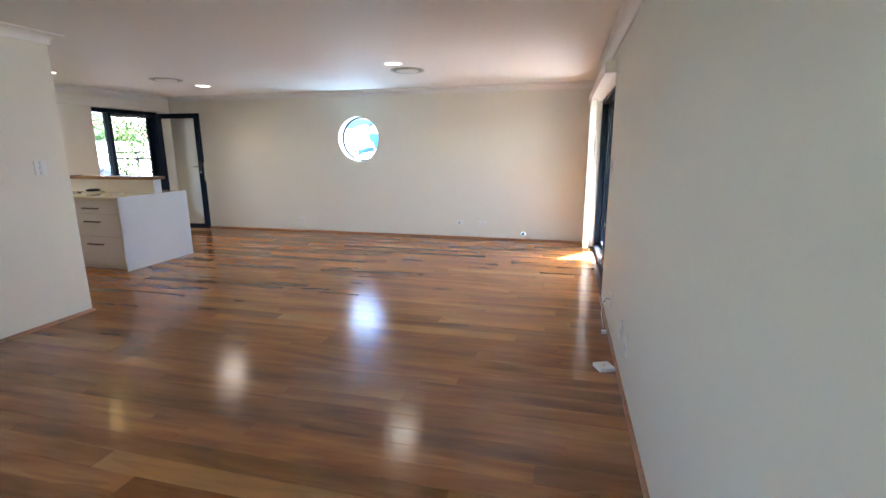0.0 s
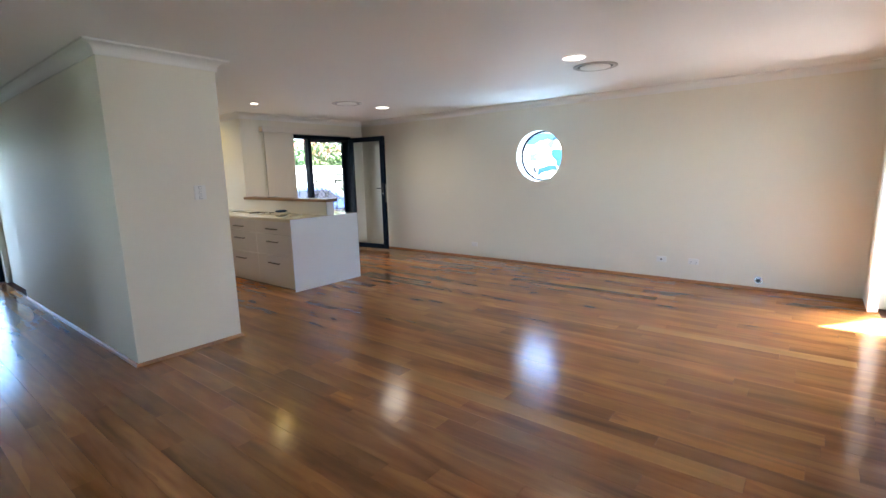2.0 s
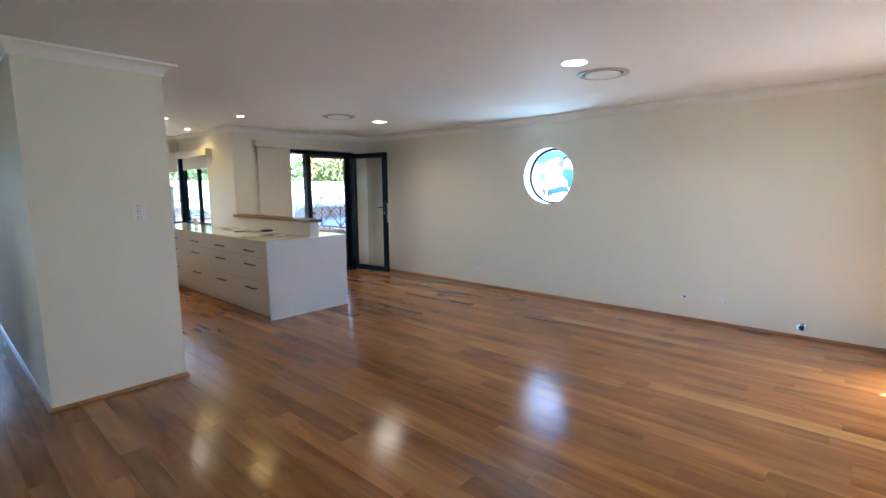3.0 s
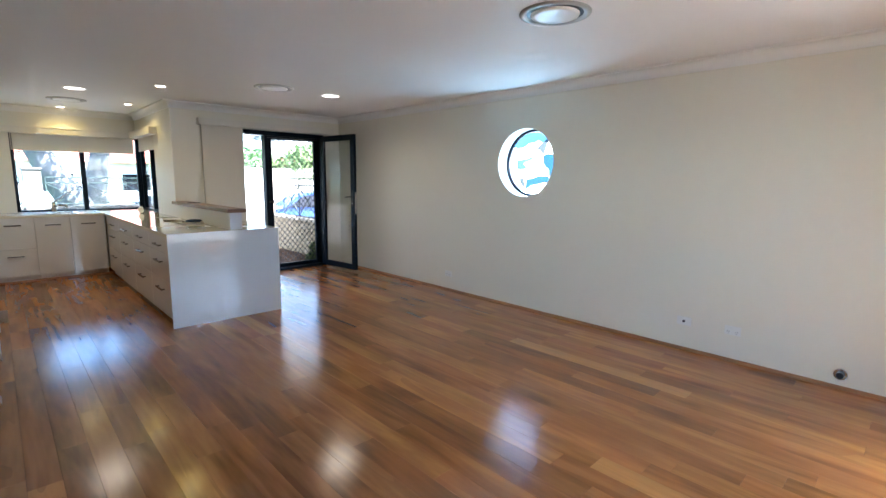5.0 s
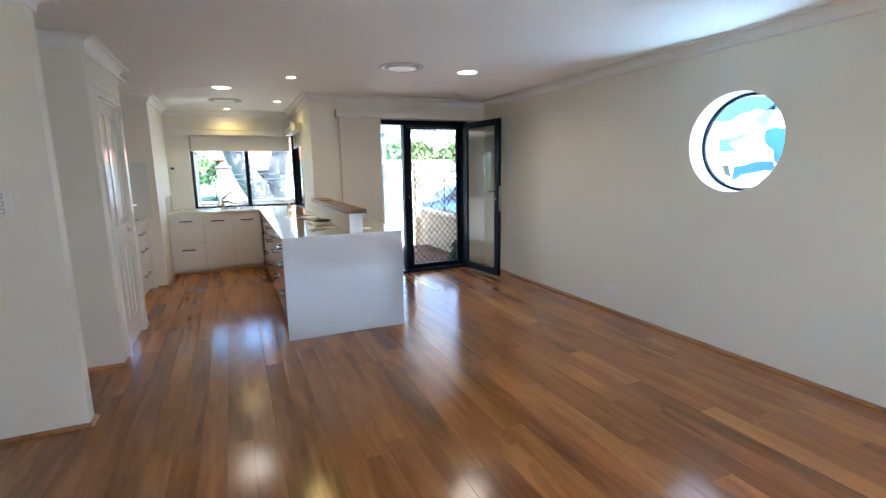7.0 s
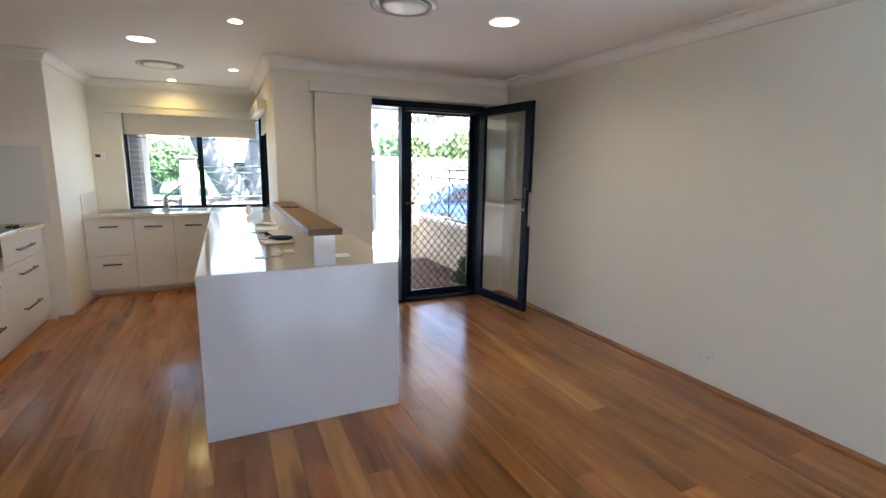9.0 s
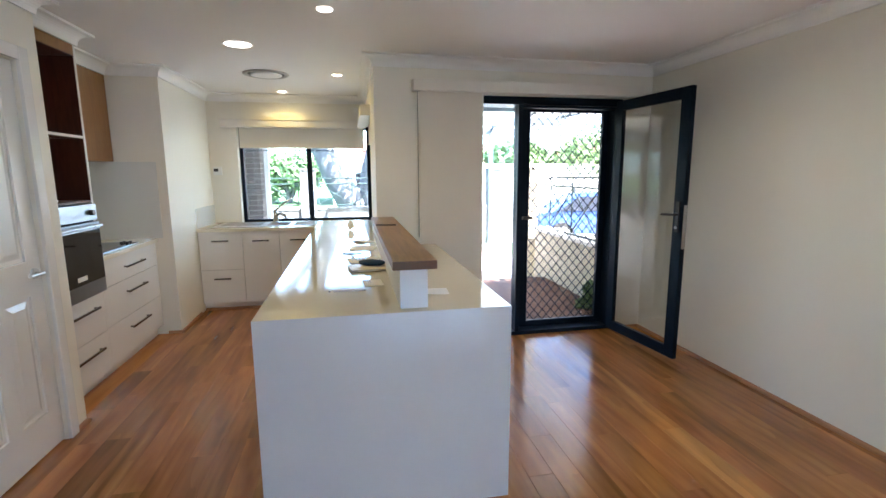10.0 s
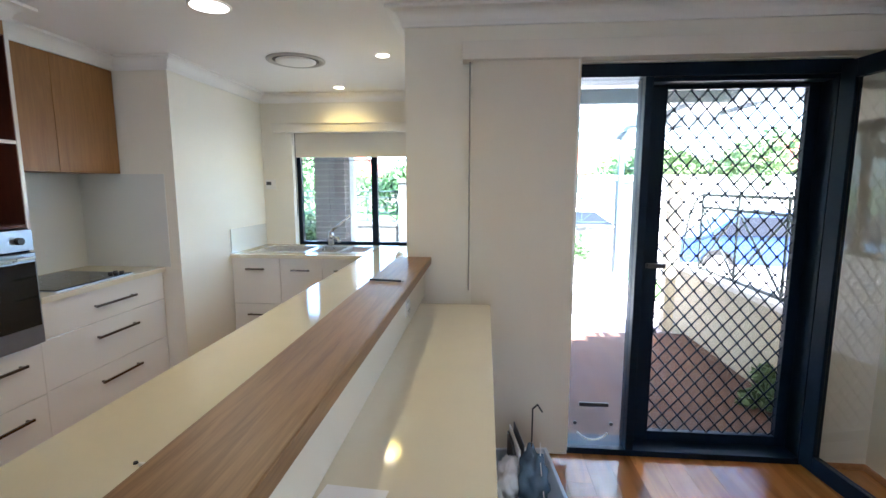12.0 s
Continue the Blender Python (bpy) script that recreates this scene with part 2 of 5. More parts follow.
M_PERG = material("pergola_steel", (0.06, 0.08, 0.095), 0.5, vary=0.1, noise_scale=6)
M_TILEROOF = material("red_roof_tile", (0.30, 0.085, 0.05), 0.8, vary=0.2, noise_scale=3)
M_TAP = material("dark_chrome", (0.46, 0.46, 0.47), 0.14, 1.0, vary=0.05, noise_scale=20)
M_FARWALL = material("tan_brickwork", (0.30, 0.25, 0.20), 0.85, vary=0.1, noise_scale=1)
M_COLORB = material("pale_render", (0.62, 0.60, 0.55), 0.8, vary=0.05, noise_scale=1)
M_CARB = material("blue_car_paint", (0.02, 0.06, 0.22), 0.25, vary=0.03, noise_scale=1, coat=0.8)
M_CARW = material("white_car_paint", (0.75, 0.76, 0.77), 0.25, vary=0.02, noise_scale=1, coat=0.8)
M_TYRE = material("tyre_rubber", (0.02, 0.02, 0.02), 0.8, vary=0.1, noise_scale=8)


# ---- building helpers ----
def box(bm, x0, y0, z0, x1, y1, z1, bevel=0.0):
    made = bmesh.ops.create_cube(bm, size=1, matrix=Matrix.Translation(((x0 + x1) / 2, (y0 + y1) / 2, (z0 + z1) / 2)) @ Matrix.Diagonal((abs(x1 - x0), abs(y1 - y0), abs(z1 - z0), 1)))
    if bevel:
        edges = list({e for v in made["verts"] for e in v.link_edges})
        bmesh.ops.bevel(bm, geom=edges, offset=bevel, segments=2, affect="EDGES", profile=0.6)
    return made


def rod(bm, a, b, r, sides=10, r2=None):
    a, b = Vector(a), Vector(b)
    d = b - a
    m = Matrix.Translation((a + b) / 2) @ d.to_track_quat("Z", "Y").to_matrix().to_4x4()
    bmesh.ops.create_cone(bm, cap_ends=True, segments=sides, radius1=r, radius2=r if r2 is None else r2, depth=d.length, matrix=m)


def pipe(bm, pts, r, sides=8):
    for a, b in zip(pts[:-1], pts[1:]):
        rod(bm, a, b, r, sides)
    for p in pts[1:-1]:
        bmesh.ops.create_uvsphere(bm, u_segments=sides, v_segments=5, radius=r, matrix=Matrix.Translation(p))


def mesh_of(name, bm, mat, smooth=False):
    me = bpy.data.meshes.new(name)
    if smooth:
        for f in bm.faces:
            f.smooth = len(f.verts) <= 4
    bm.to_mesh(me)
    bm.free()
    me.materials.append(mat)
    return me


def part(name, bm, mat, parent, label="", smooth=False):
    ob = new(name, mesh_of(name, bm, mat, smooth))
    ob.parent = parent
    if parent is not None:
        ob.matrix_parent_inverse = Matrix()
    if label:
        ob["label"] = label
    return ob


def thing(name, label, category, at=(0, 0, 0), turn=0, group="", kind=""):
    ob = new(name)
    ob.empty_display_size = 0.1
    ob.matrix_world = pose(*at, 0, 0, turn)
    return tagged(ob, label, category, group, kind)


def boxpart(name, dims, mat, parent, label="", bevel=0.002):
    bm = bmesh.new()
    box(bm, *dims, bevel=bevel)
    return part(name, bm, mat, parent, label)


def structure(name, boxes, mat, label="", category=""):
    bm = bmesh.new()
    for b in boxes:
        box(bm, *b)
    ob = new(name, mesh_of(name, bm, mat))
    return tagged(ob, label, category, kind="structure")


H = 2.4
NY, EX, DX, KY, KX = 7.305, 0.675, -6.91, 4.83, -9.01
PY, NX = 3.01, -7.63

# ---- walls ----
structure("wall_east", [(EX, -2.5, 0, EX + 0.25, 4.46, H), (EX, 4.46, 2.10, EX + 0.25, 7.05, H), (EX, 7.05, 0, EX + 0.25, NY, H)], M_WALL,
          "cream painted wall beside the sliding door", "wall")


def round_wall():
    """The north wall with its round opening."""
    bm = bmesh.new()
    x0, x1, z0, z1 = DX - 0.25, EX + 0.25, -0.15, H
    cx, cz, r, n = -3.128, 1.623, 0.365, 64
    ys = (NY, NY + 0.25)
    loops = []
    for y in ys:
        ring = [bm.verts.new((cx + r * math.cos(2 * math.pi * k / n), y, cz + r * math.sin(2 * math.pi * k / n))) for k in range(n)]
        outer = []
        for k in range(n):
            c, s = math.cos(2 * math.pi * k / n), math.sin(2 * math.pi * k / n)
            q = 0.6 / max(abs(c), abs(s))
            outer.append(bm.verts.new((cx + q * c, y, cz + q * s)))
        loops.append((ring, outer))
        for k in range(n):
            j = (k + 1) % n
            f = (ring[k], ring[j], outer[j], outer[k])
            bm.faces.new(f if y == ys[1] else f[::-1])
    for k in range(n):
        j = (k + 1) % n
        bm.faces.new((loops[0][0][k], loops[0][0][j], loops[1][0][j], loops[1][0][k]))
    for a in ((x0, z0, cx - 0.6, z1), (cx + 0.6, z0, x1, z1), (cx - 0.6, z0, cx + 0.6, cz - 0.6), (cx - 0.6, cz + 0.6, cx + 0.6, z1)):
        box(bm, a[0], ys[0], a[1], a[2], ys[1], a[3])
    bmesh.ops.recalc_face_normals(bm, faces=bm.faces)
    return tagged(new("wall_north", mesh_of("wall_north", bm, M_WALL)), "long cream painted wall with a round window", "wall", kind="structure")


round_wall()
structure("wall_entry", [(DX - 0.25, KY, 0, DX, 5.30, H), (DX - 0.25, 5.30, 2.12, DX, 7.03, H), (DX - 0.25, 7.03, 0, DX, NY, H)], M_WALL,
          "cream wall round the glazed entry door", "wall")
structure("wall_kitchen_side", [(-7.85, KY, 0, DX - 0.25, KY + 0.25, H), (KX - 0.25, KY, 2.06, -7.85, KY + 0.25, H), (KX - 0.25, KY, 0, -7.85, KY + 0.25, 0.88)], M_WALL,
          "cream wall with the side kitchen window", "wall")
structure("wall_kitchen_window", [(KX - 0.25, PY - 0.75, 0, KX, 3.32, H), (KX - 0.25, 3.32, 0, KX, KY, 0.88), (KX - 0.25, 3.32, 2.06, KX, KY, H)], M_WALL,
          "cream wall with the wide kitchen window", "wall")
structure("wall_kitchen_nib", [(KX, 2.26, 0, NX, PY, H)], M_WALL, "cream nib wall beside the cooktop", "wall")
structure("wall_passage", [(-7.55, 2.16, 0, -3.928, 2.26, H), (-4.03, 2.26, 0, -3.928, 3.0, H)], M_WALL, "cream stub wall with light switches", "wall")
structure("wall_pantry", [(-4.985, 2.26, 0, -4.885, PY, H), (-5.10, 2.91, 0, -4.985, PY, H), (-5.80, 2.91, 2.04, -5.10, PY, H), (-5.985, 2.91, 0, -5.80, PY, H)], M_WALL,
          "cream wall round the pantry door", "wall")
structure("wall_south", [(-4.1, -2.75, 0, -2.3, -2.5, H), (-0.5, -2.75, 0, EX + 0.25, -2.5, H), (-2.3, -2.75, 0, -0.5, -2.5, 0.9), (-2.3, -2.75, 2.10, -0.5, -2.5, H), (-4.1, -2.5, 0, -3.93, 1.0, H), (KX - 0.25, 0.8, 0, -4.1, 1.0, H)], M_WALL, "plain cream wall", "wall")
structure("wall_passage_end", [(KX - 0.25, 1.0, 0, KX, 1.1, H), (KX - 0.25, 1.1, 2.10, KX, 2.2, H), (KX - 0.25, 2.2, 0, KX, 2.26, H)], M_WALL, "cream wall round the passage door", "wall")
structure("ceiling", [(KX - 0.25, -2.75, H, EX + 0.25, NY + 0.25, H + 0.1)], M_CEIL, "flat white plaster ceiling", "ceiling")
structure("roof_eave", [(KX - 0.25, -3.2, H + 0.1, EX + 0.25, KY + 0.25, H + 0.2), (DX - 0.7, KY + 0.25, H + 0.1, EX + 0.25, NY + 0.7, H + 0.2)], M_COLORB, "unseen pale eave that holds off the sun", "roof")
# Unseen overhang added to keep sun out of the round window.
structure("north_sun_blocker", [(-5.6, NY + 0.7, H + 0.1, EX + 0.25, 8.55, H + 0.2)], M_COLORB, "unseen pale eave that holds off the sun", "roof")
# Unseen overhang added to shade the paving near the entry door.
structure("entry_sun_blocker", [(-7.75, NY + 0.7, H + 0.1, -5.6, 9.3, H + 0.2)], M_COLORB, "unseen pale eave that holds off the sun", "roof")
# Added out of view; its reach limits the skylight through the sliding door.
structure("patio_sky_blocker", [(EX + 0.25, -3.2, H + 0.10, 3.9, 7.76, H + 0.18)], M_COLORB, "unseen roof added outside the sliding door to cut skylight", "roof")
structure("floor", [(KX - 0.25, -2.75, -0.15, EX + 0.25, NY + 0.25, -0.016)], M_GAP, "glossy hardwood board floor", "floor")

ROOM = [(EX, -2.5), (EX, NY), (DX, NY), (DX, KY), (KX, KY), (KX, PY), (NX, PY), (NX, 2.60), (-6.64, 2.60), (-6.64, 2.875), (-5.985, 2.875),
        (-5.985, PY), (-4.885, PY), (-4.885, 2.26), (-4.03, 2.26), (-4.03, 3.0), (-3.928, 3.0), (-3.928, 2.16), (KX, 2.16), (KX, 1.0), (-3.93, 1.0), (-3.93, -2.5)]


def moulding(name, path, profile, z, mat, label, closed=True):
    """Sweeps a profile of (out from wall, up) along a path with the room on its left, with mitred corners."""
    bm = bmesh.new()
    n = len(path)
    rows = []
    for i in range(n):
        p = Vector(path[i])
        a = (p - Vector(path[i - 1])) if closed or i > 0 else Vector(path[1]) - p
        b = (Vector(path[(i + 1) % n]) - p) if closed or i < n - 1 else a
        a, b = a.normalized(), b.normalized()
        na, nb = Vector((-a.y, a.x)), Vector((-b.y, b.x))
        m = (na + nb) / (1 + na.dot(nb))
        rows.append([bm.verts.new((p.x + m.x * d, p.y + m.y * d, z + h)) for d, h in profile])
    for i in range(n if closed else n - 1):
        j = (i + 1) % n
        for k in range(len(profile) - 1):
            bm.faces.new((rows[i][k], rows[j][k], rows[j][k + 1], rows[i][k + 1]))
    if not closed:
        for row in (rows[0], rows[-1]):
            bm.faces.new(row)
    bmesh.ops.recalc_face_normals(bm, faces=bm.faces)
    return tagged(new(name, mesh_of(name, bm, mat)), label, "trim", kind="structure")


cove = [(0.0, -0.088), (0.012, -0.088), (0.014, -0.078)] + [(0.014 + 0.062 * (1 - math.cos(q)), -0.078 + 0.062 * math.sin(q)) for q in [radians(15 * k) for k in range(1, 7)]] + [(0.088, -0.014), (0.088, 0.0)]
moulding("cornice", ROOM, cove, H, M_CORNICE, "white coved plaster cornice")
bead = [(0.0, 0.026), (0.006, 0.025), (0.013, 0.020), (0.018, 0.011), (0.019, 0.0)]
for run in ([(EX, -2.5), (EX, 4.46)], [(EX, 7.05), (EX, NY), (DX, NY), (DX, 7.03)], [(NX, 2.9), (NX, PY), (NX - 0.6, PY)][::1][::-1],
            [(-5.985, 2.8), (-5.985, PY), (-5.875, PY)], [(-5.02, PY), (-4.885, PY), (-4.885, 2.26), (-4.03, 2.26), (-4.03, 3.0), (-3.928, 3.0), (-3.928, 2.16), (-7.55, 2.16)],
            [(-8.373, 4.30), (-8.373, 3.02)], [(-8.95, 1.0), (-3.93, 1.0), (-3.93, -2.5), (EX, -2.5)]):
    moulding("skirting_bead", run, bead, 0.0, M_TRIM, "narrow brown timber bead at the floor", closed=False)


# ---- windows and doors ----
def frame_bars(bm, axis, at, d, a0, a1, z0, z1, w):
    """A rectangular frame of bars: axis "x" is a plane x = at, running a0..a1 in y."""
    for (p0, q0, p1, q1) in ((a0, z0, a0 + w, z1), (a1 - w, z0, a1, z1), (a0 + w, z0, a1 - w, z0 + w), (a0 + w, z1 - w, a1 - w, z1)):
        if axis == "x":
            box(bm, at - d / 2, p0, q0, at + d / 2, p1, q1)
        else:
            box(bm, p0, at - d / 2, q0, p1, at + d / 2, q1)


def pane(name, dims, parent, mat=None):
    ob = boxpart(name, dims, mat or M_GLASS, parent, bevel=0)
    ob.visible_shadow = False
    return ob


def round_window():
    w = thing("window_round", "round leaded glass window with blue and white panes", "window", (-3.128, NY + 0.17, 1.623), kind="structure")
    bm = bmesh.new()
    n, r0, r1 = 64, 0.341, 0.365
    for r, d in ((0, 0),):
        vs = []
        for k in range(n):
            c, s = math.cos(2 * math.pi * k / n), math.sin(2 * math.pi * k / n)
            vs.append([bm.verts.new((q * c, y, q * s)) for q, y in ((r0, -0.02), (r1, -0.02), (r1, 0.02), (r0, 0.02))])
        for k in range(n):
            j = (k + 1) % n
            for i in range(4):
                bm.faces.new((vs[k][i], vs[j][i], vs[j][(i + 1) % 4], vs[k][(i + 1) % 4]))
    bmesh.ops.recalc_face_normals(bm, faces=bm.faces)
    part("window_frame", bm, M_BLACK, w, "dark thin round metal frame")
    top_g, right_g, pale_g, white_g, grey_g = (glass("leaded_sky_glass", (0.0018, 0.013, 0.06), 0.2), glass("leaded_wave_glass", (0.001, 0.009, 0.045), 0.2),
                                               glass("leaded_pale_glass", (0.007, 0.030, 0.068), 0.2), glass("leaded_white_glass", (0.93, 0.97, 1.0), 0.3),
                                               glass("leaded_grey_glass", (0.005, 0.0066, 0.0082), 0.2))
    R = 0.341
    bm = bmesh.new()
    rod(bm, (0, 0, 0), (0, 0.004, 0), R, 64)
    part("pane", bm, white_g, w, "milky white round pane").visible_shadow = False
    rim = [(math.cos(radians(q)), math.sin(radians(q))) for q in range(30, 156, 9)]
    shapes = ((top_g, rim + [(-0.65, 0.50), (-0.42, 0.52), (-0.2, 0.65), (0.0, 0.66), (0.17, 0.73), (0.30, 0.66), (0.43, 0.68), (0.62, 0.64)]),
              (right_g, [(0.37, 0.23), (0.55, 0.29), (0.74, 0.25)] + [(math.cos(radians(q)), math.sin(radians(q))) for q in range(16, -46, -9)] + [(0.62, -0.40), (0.60, -0.20), (0.48, -0.12), (0.39, 0.0)]),
              (pale_g, [(-0.67, 0.10), (-0.35, 0.13), (0.0, 0.22), (-0.10, 0.10), (-0.43, 0.0), (-0.24, -0.15), (-0.45, -0.2), (-0.65, -0.18)]),
              (right_g, [(-0.25, -0.54), (0.0, -0.50), (0.25, -0.42), (0.60, -0.42), (0.70, -0.66), (0.45, -0.62), (0.2, -0.68), (-0.05, -0.72), (-0.28, -0.88)]),
              (grey_g, [(0.58, 0.80), (0.36, 0.66), (0.13, 0.48), (0.28, 0.38), (0.38, 0.25), (0.48, 0.5)]),
              (grey_g, [(-0.55, -0.50), (-0.38, -0.50), (-0.30, -0.78), (-0.44, -0.72)]))
    for k, (mat, pts) in enumerate(shapes):
        bm = bmesh.new()
        y = -0.004 - 0.0015 * k
        bm.faces.new([bm.verts.new((0.985 * R * a, y, 0.985 * R * b)) for a, b in pts])
        p = part("pane", bm, mat, w)
        p.visible_shadow = False
        bm = bmesh.new()
        ring = [(0.985 * R * a, y, 0.985 * R * b) for a, b in pts]
        for a, b in zip(ring, ring[1:] + ring[:1]):
            rod(bm, a, b, 0.0018, 5)
        part("lead_line", bm, M_BLACK, p, "thin dark lead line")


def entry_door():
    x = -7.05
    w = thing("door_entry_frame", "black aluminium entry frame with sidelight", "door frame", (0, 0, 0), kind="structure")
    bm = bmesh.new()
    for b in ((DX - 0.22, 5.305, 2.05, DX - 0.005, 7.025, 2.115), (DX - 0.17, 5.305, 0.0, DX - 0.005, 7.025, 0.035), (DX - 0.13, 5.305, 0.035, DX - 0.005, 5.355, 2.05),
              (DX - 0.13, 6.055, 0.035, DX - 0.005, 6.095, 2.05), (DX - 0.22, 6.965, 0.035, DX - 0.005, 7.025, 2.05)):
        box(bm, *b, bevel=0.003)
    part("frame", bm, M_BLACK, w)
    pane("glass_pane", (DX - 0.05, 5.355, 0.035, DX - 0.044, 6.055, 2.05), w, M_DOORGLASS)
    flap = thing("pet_door", "clear pet door flap with white ring in the sidelight glass", "pet door", (DX - 0.0435, 5.879, 0.17))
    boxpart("latch_bar", (0, -0.080, 0.102, 0.012, 0.080, 0.124), M_BLACKP, flap, "black bar")
    bm = bmesh.new()
    ring = [(0.004, 0.10 * math.cos(q), 0.10 * math.sin(q)) for q in [radians(215 + 11 * k) for k in range(11)]]
    pipe(bm, ring, 0.005, 6)
    part("rim", bm, M_PLASTIC, flap, "white curved rim")
    for s in (-0.100, 0.100):
        bm = bmesh.new()
        rod(bm, (0, s, 0.0), (0.01, s, 0.0), 0.010)
        part("knob", bm, M_BLACKP, flap, "small black knob")
    # security screen
    d = thing("door_security_screen", "closed black security screen door with diamond grille", "screen door", (x, 6.0965, 0.036), kind="structure")
    bm = bmesh.new()
    y0, y1, z0, z1, st = 0.0, 0.8085, 0.0, 2.012, 0.1105
    box(bm, -0.02, y0, z0, 0.02, st, z1, 0.003)
    box(bm, -0.02, y1, z0, 0.02, 0.867, z1, 0.003)
    box(bm, -0.02, st, z0, 0.02, y1, z0 + 0.058, 0.003)
    box(bm, -0.02, st, 1.970, 0.02, y1, z1, 0.003)
    box(bm, 0.02, 0.0, z1 - 0.02, 0.11, 0.867, z1 + 0.001, 0.002)
    part("frame", bm, M_BLACK, d)
    bm = bmesh.new()
    gy0, gy1, gz0, gz1 = st, y1, 0.058, 1.970
    pw, ph = 0.084, 0.098
    k = -40
    while k < 60:
        for s in (1, -1):
            c = gz0 + k * ph
            za = c
            zb = c + s * (gy1 - gy0) * ph / pw
            ya, yb = gy0, gy1
            if s > 0:
                if za < gz0:
                    ya += (gz0 - za) * pw / ph
                    za = gz0
                if zb > gz1:
                    yb -= (zb - gz1) * pw / ph
                    zb = gz1
            else:
                if za > gz1:
                    ya += (za - gz1) * pw / ph
                    za = gz1
                if zb < gz0:
                    yb -= (gz0 - zb) * pw / ph
                    zb = gz0
            if yb - ya > 0.01:
                rod(bm, (0.004 * s, ya, za), (0.004 * s, yb, zb), 0.0040, 6)
        k += 1
    for m in range(1, int(2 * (gy1 - gy0) / pw) + 1):
        for n in range(1, int(2 * (gz1 - gz0) / ph) + 1):
            if (m + n) % 2 == 0:
                c = (gy0 + m * pw / 2, gz0 + n * ph / 2)
                rod(bm, (-0.008, *c), (0.008, *c), 0.0072, 6)
    part("grille", bm, M_BLACK, d, "black diamond grille")
    boxpart("insect_mesh", (-0.010, st, 0.059, -0.009, y1, 1.969), M_MESH, d, "fine see-through insect mesh", bevel=0)
    boxpart("handle", (0.02, 0.045, 1.02, 0.05, 0.145, 1.045), M_BLACKP, d, bevel=0.004)
    # glass leaf, opened inward
    hx, hy = -6.885, 6.985
    ang = math.degrees(math.atan2(7.079 - hy, -6.064 - hx))
    leaf = thing("door_entry", "open black framed glass entry door", "door", (hx, hy, 0.03), ang, kind="structure")
    L, T = 0.826, 2.058
    bm = bmesh.new()
    for b in ((0, -0.04, 0, 0.085, 0, T), (L - 0.095, -0.04, 0, L, 0, T), (0.085, -0.04, 0, L - 0.095, 0, 0.085), (0.085, -0.04, T - 0.085, L - 0.095, 0, T)):
        box(bm, *b, bevel=0.003)
    part("frame", bm, M_BLACK, leaf)
    pane("glass_pane", (0.085, -0.024, 0.085, L - 0.095, -0.018, T - 0.085), leaf, M_LEAFGLASS)
    h = boxpart("handle_plate", (L - 0.062, -0.052, 0.995, L - 0.030, -0.04, 1.225), M_BLACKP, leaf, bevel=0.004)
    bm = bmesh.new()
    rod(bm, (L - 0.046, -0.05, 1.128), (L - 0.046, -0.085, 1.128), 0.010)
    rod(bm, (L - 0.046, -0.08, 1.128), (L - 0.17, -0.08, 1.123), 0.009)
    part("handle", bm, M_BLACKP, leaf, "black lever handle")
    boxpart("latch", (L, -0.034, 0.87, L + 0.003, -0.006, 1.2), M_CHROME, leaf, "steel lock strip", bevel=0)
    bm = bmesh.new()
    rod(bm, (L - 0.046, -0.052, 1.03), (L - 0.046, -0.060, 1.03), 0.011, 14)
    part("lock_cylinder", bm, M_CHROME, leaf, "steel lock cylinder")
    for z in (0.25, 1.0, 1.75):
        bm = bmesh.new()
        rod(bm, (-0.004, 0.0, z), (-0.004, 0.0, z + 0.1), 0.009)
        part("hinge", bm, M_BLACK, leaf)


def panel_blind():
    b = thing("panel_blind", "drawn cream panel blind stacked beside the entry door", "blind", (DX, 5.15, 0))
    boxpart("pelmet", (0.002, -0.015, 2.125, 0.10, 2.0, 2.212), M_PELMET, b, "cream pelmet", bevel=0.003)
    boxpart("panel", (0.058, 0.035, 0.05, 0.062, 0.57, 2.125), M_BLIND, b, "hanging cream fabric panel", bevel=0)
    boxpart("panel", (0.046, 0.05, 0.05, 0.050, 0.575, 2.125), M_BLIND, b, "hanging cream fabric panel", bevel=0)
    boxpart("bottom_bar", (0.052, 0.035, 0.035, 0.066, 0.57, 0.05), M_PELMET, b)
    # Cord in shadow grey, drawing the dark line along the panel's left edge.
    bm = bmesh.new()
    rod(bm, (0.07, 0.022, 0.95), (0.07, 0.022, 2.12), 0.0035, 6)
    part("cord", bm, M_CORD_SHADE, b, "thin cord greyed as the panel's shadow line")
    bm = bmesh.new()
    rod(bm, (0.075, 0.56, 0.95), (0.075, 0.56, 2.12), 0.004, 6)
    part("wand", bm, M_PLASTIC, b, "thin white wand")


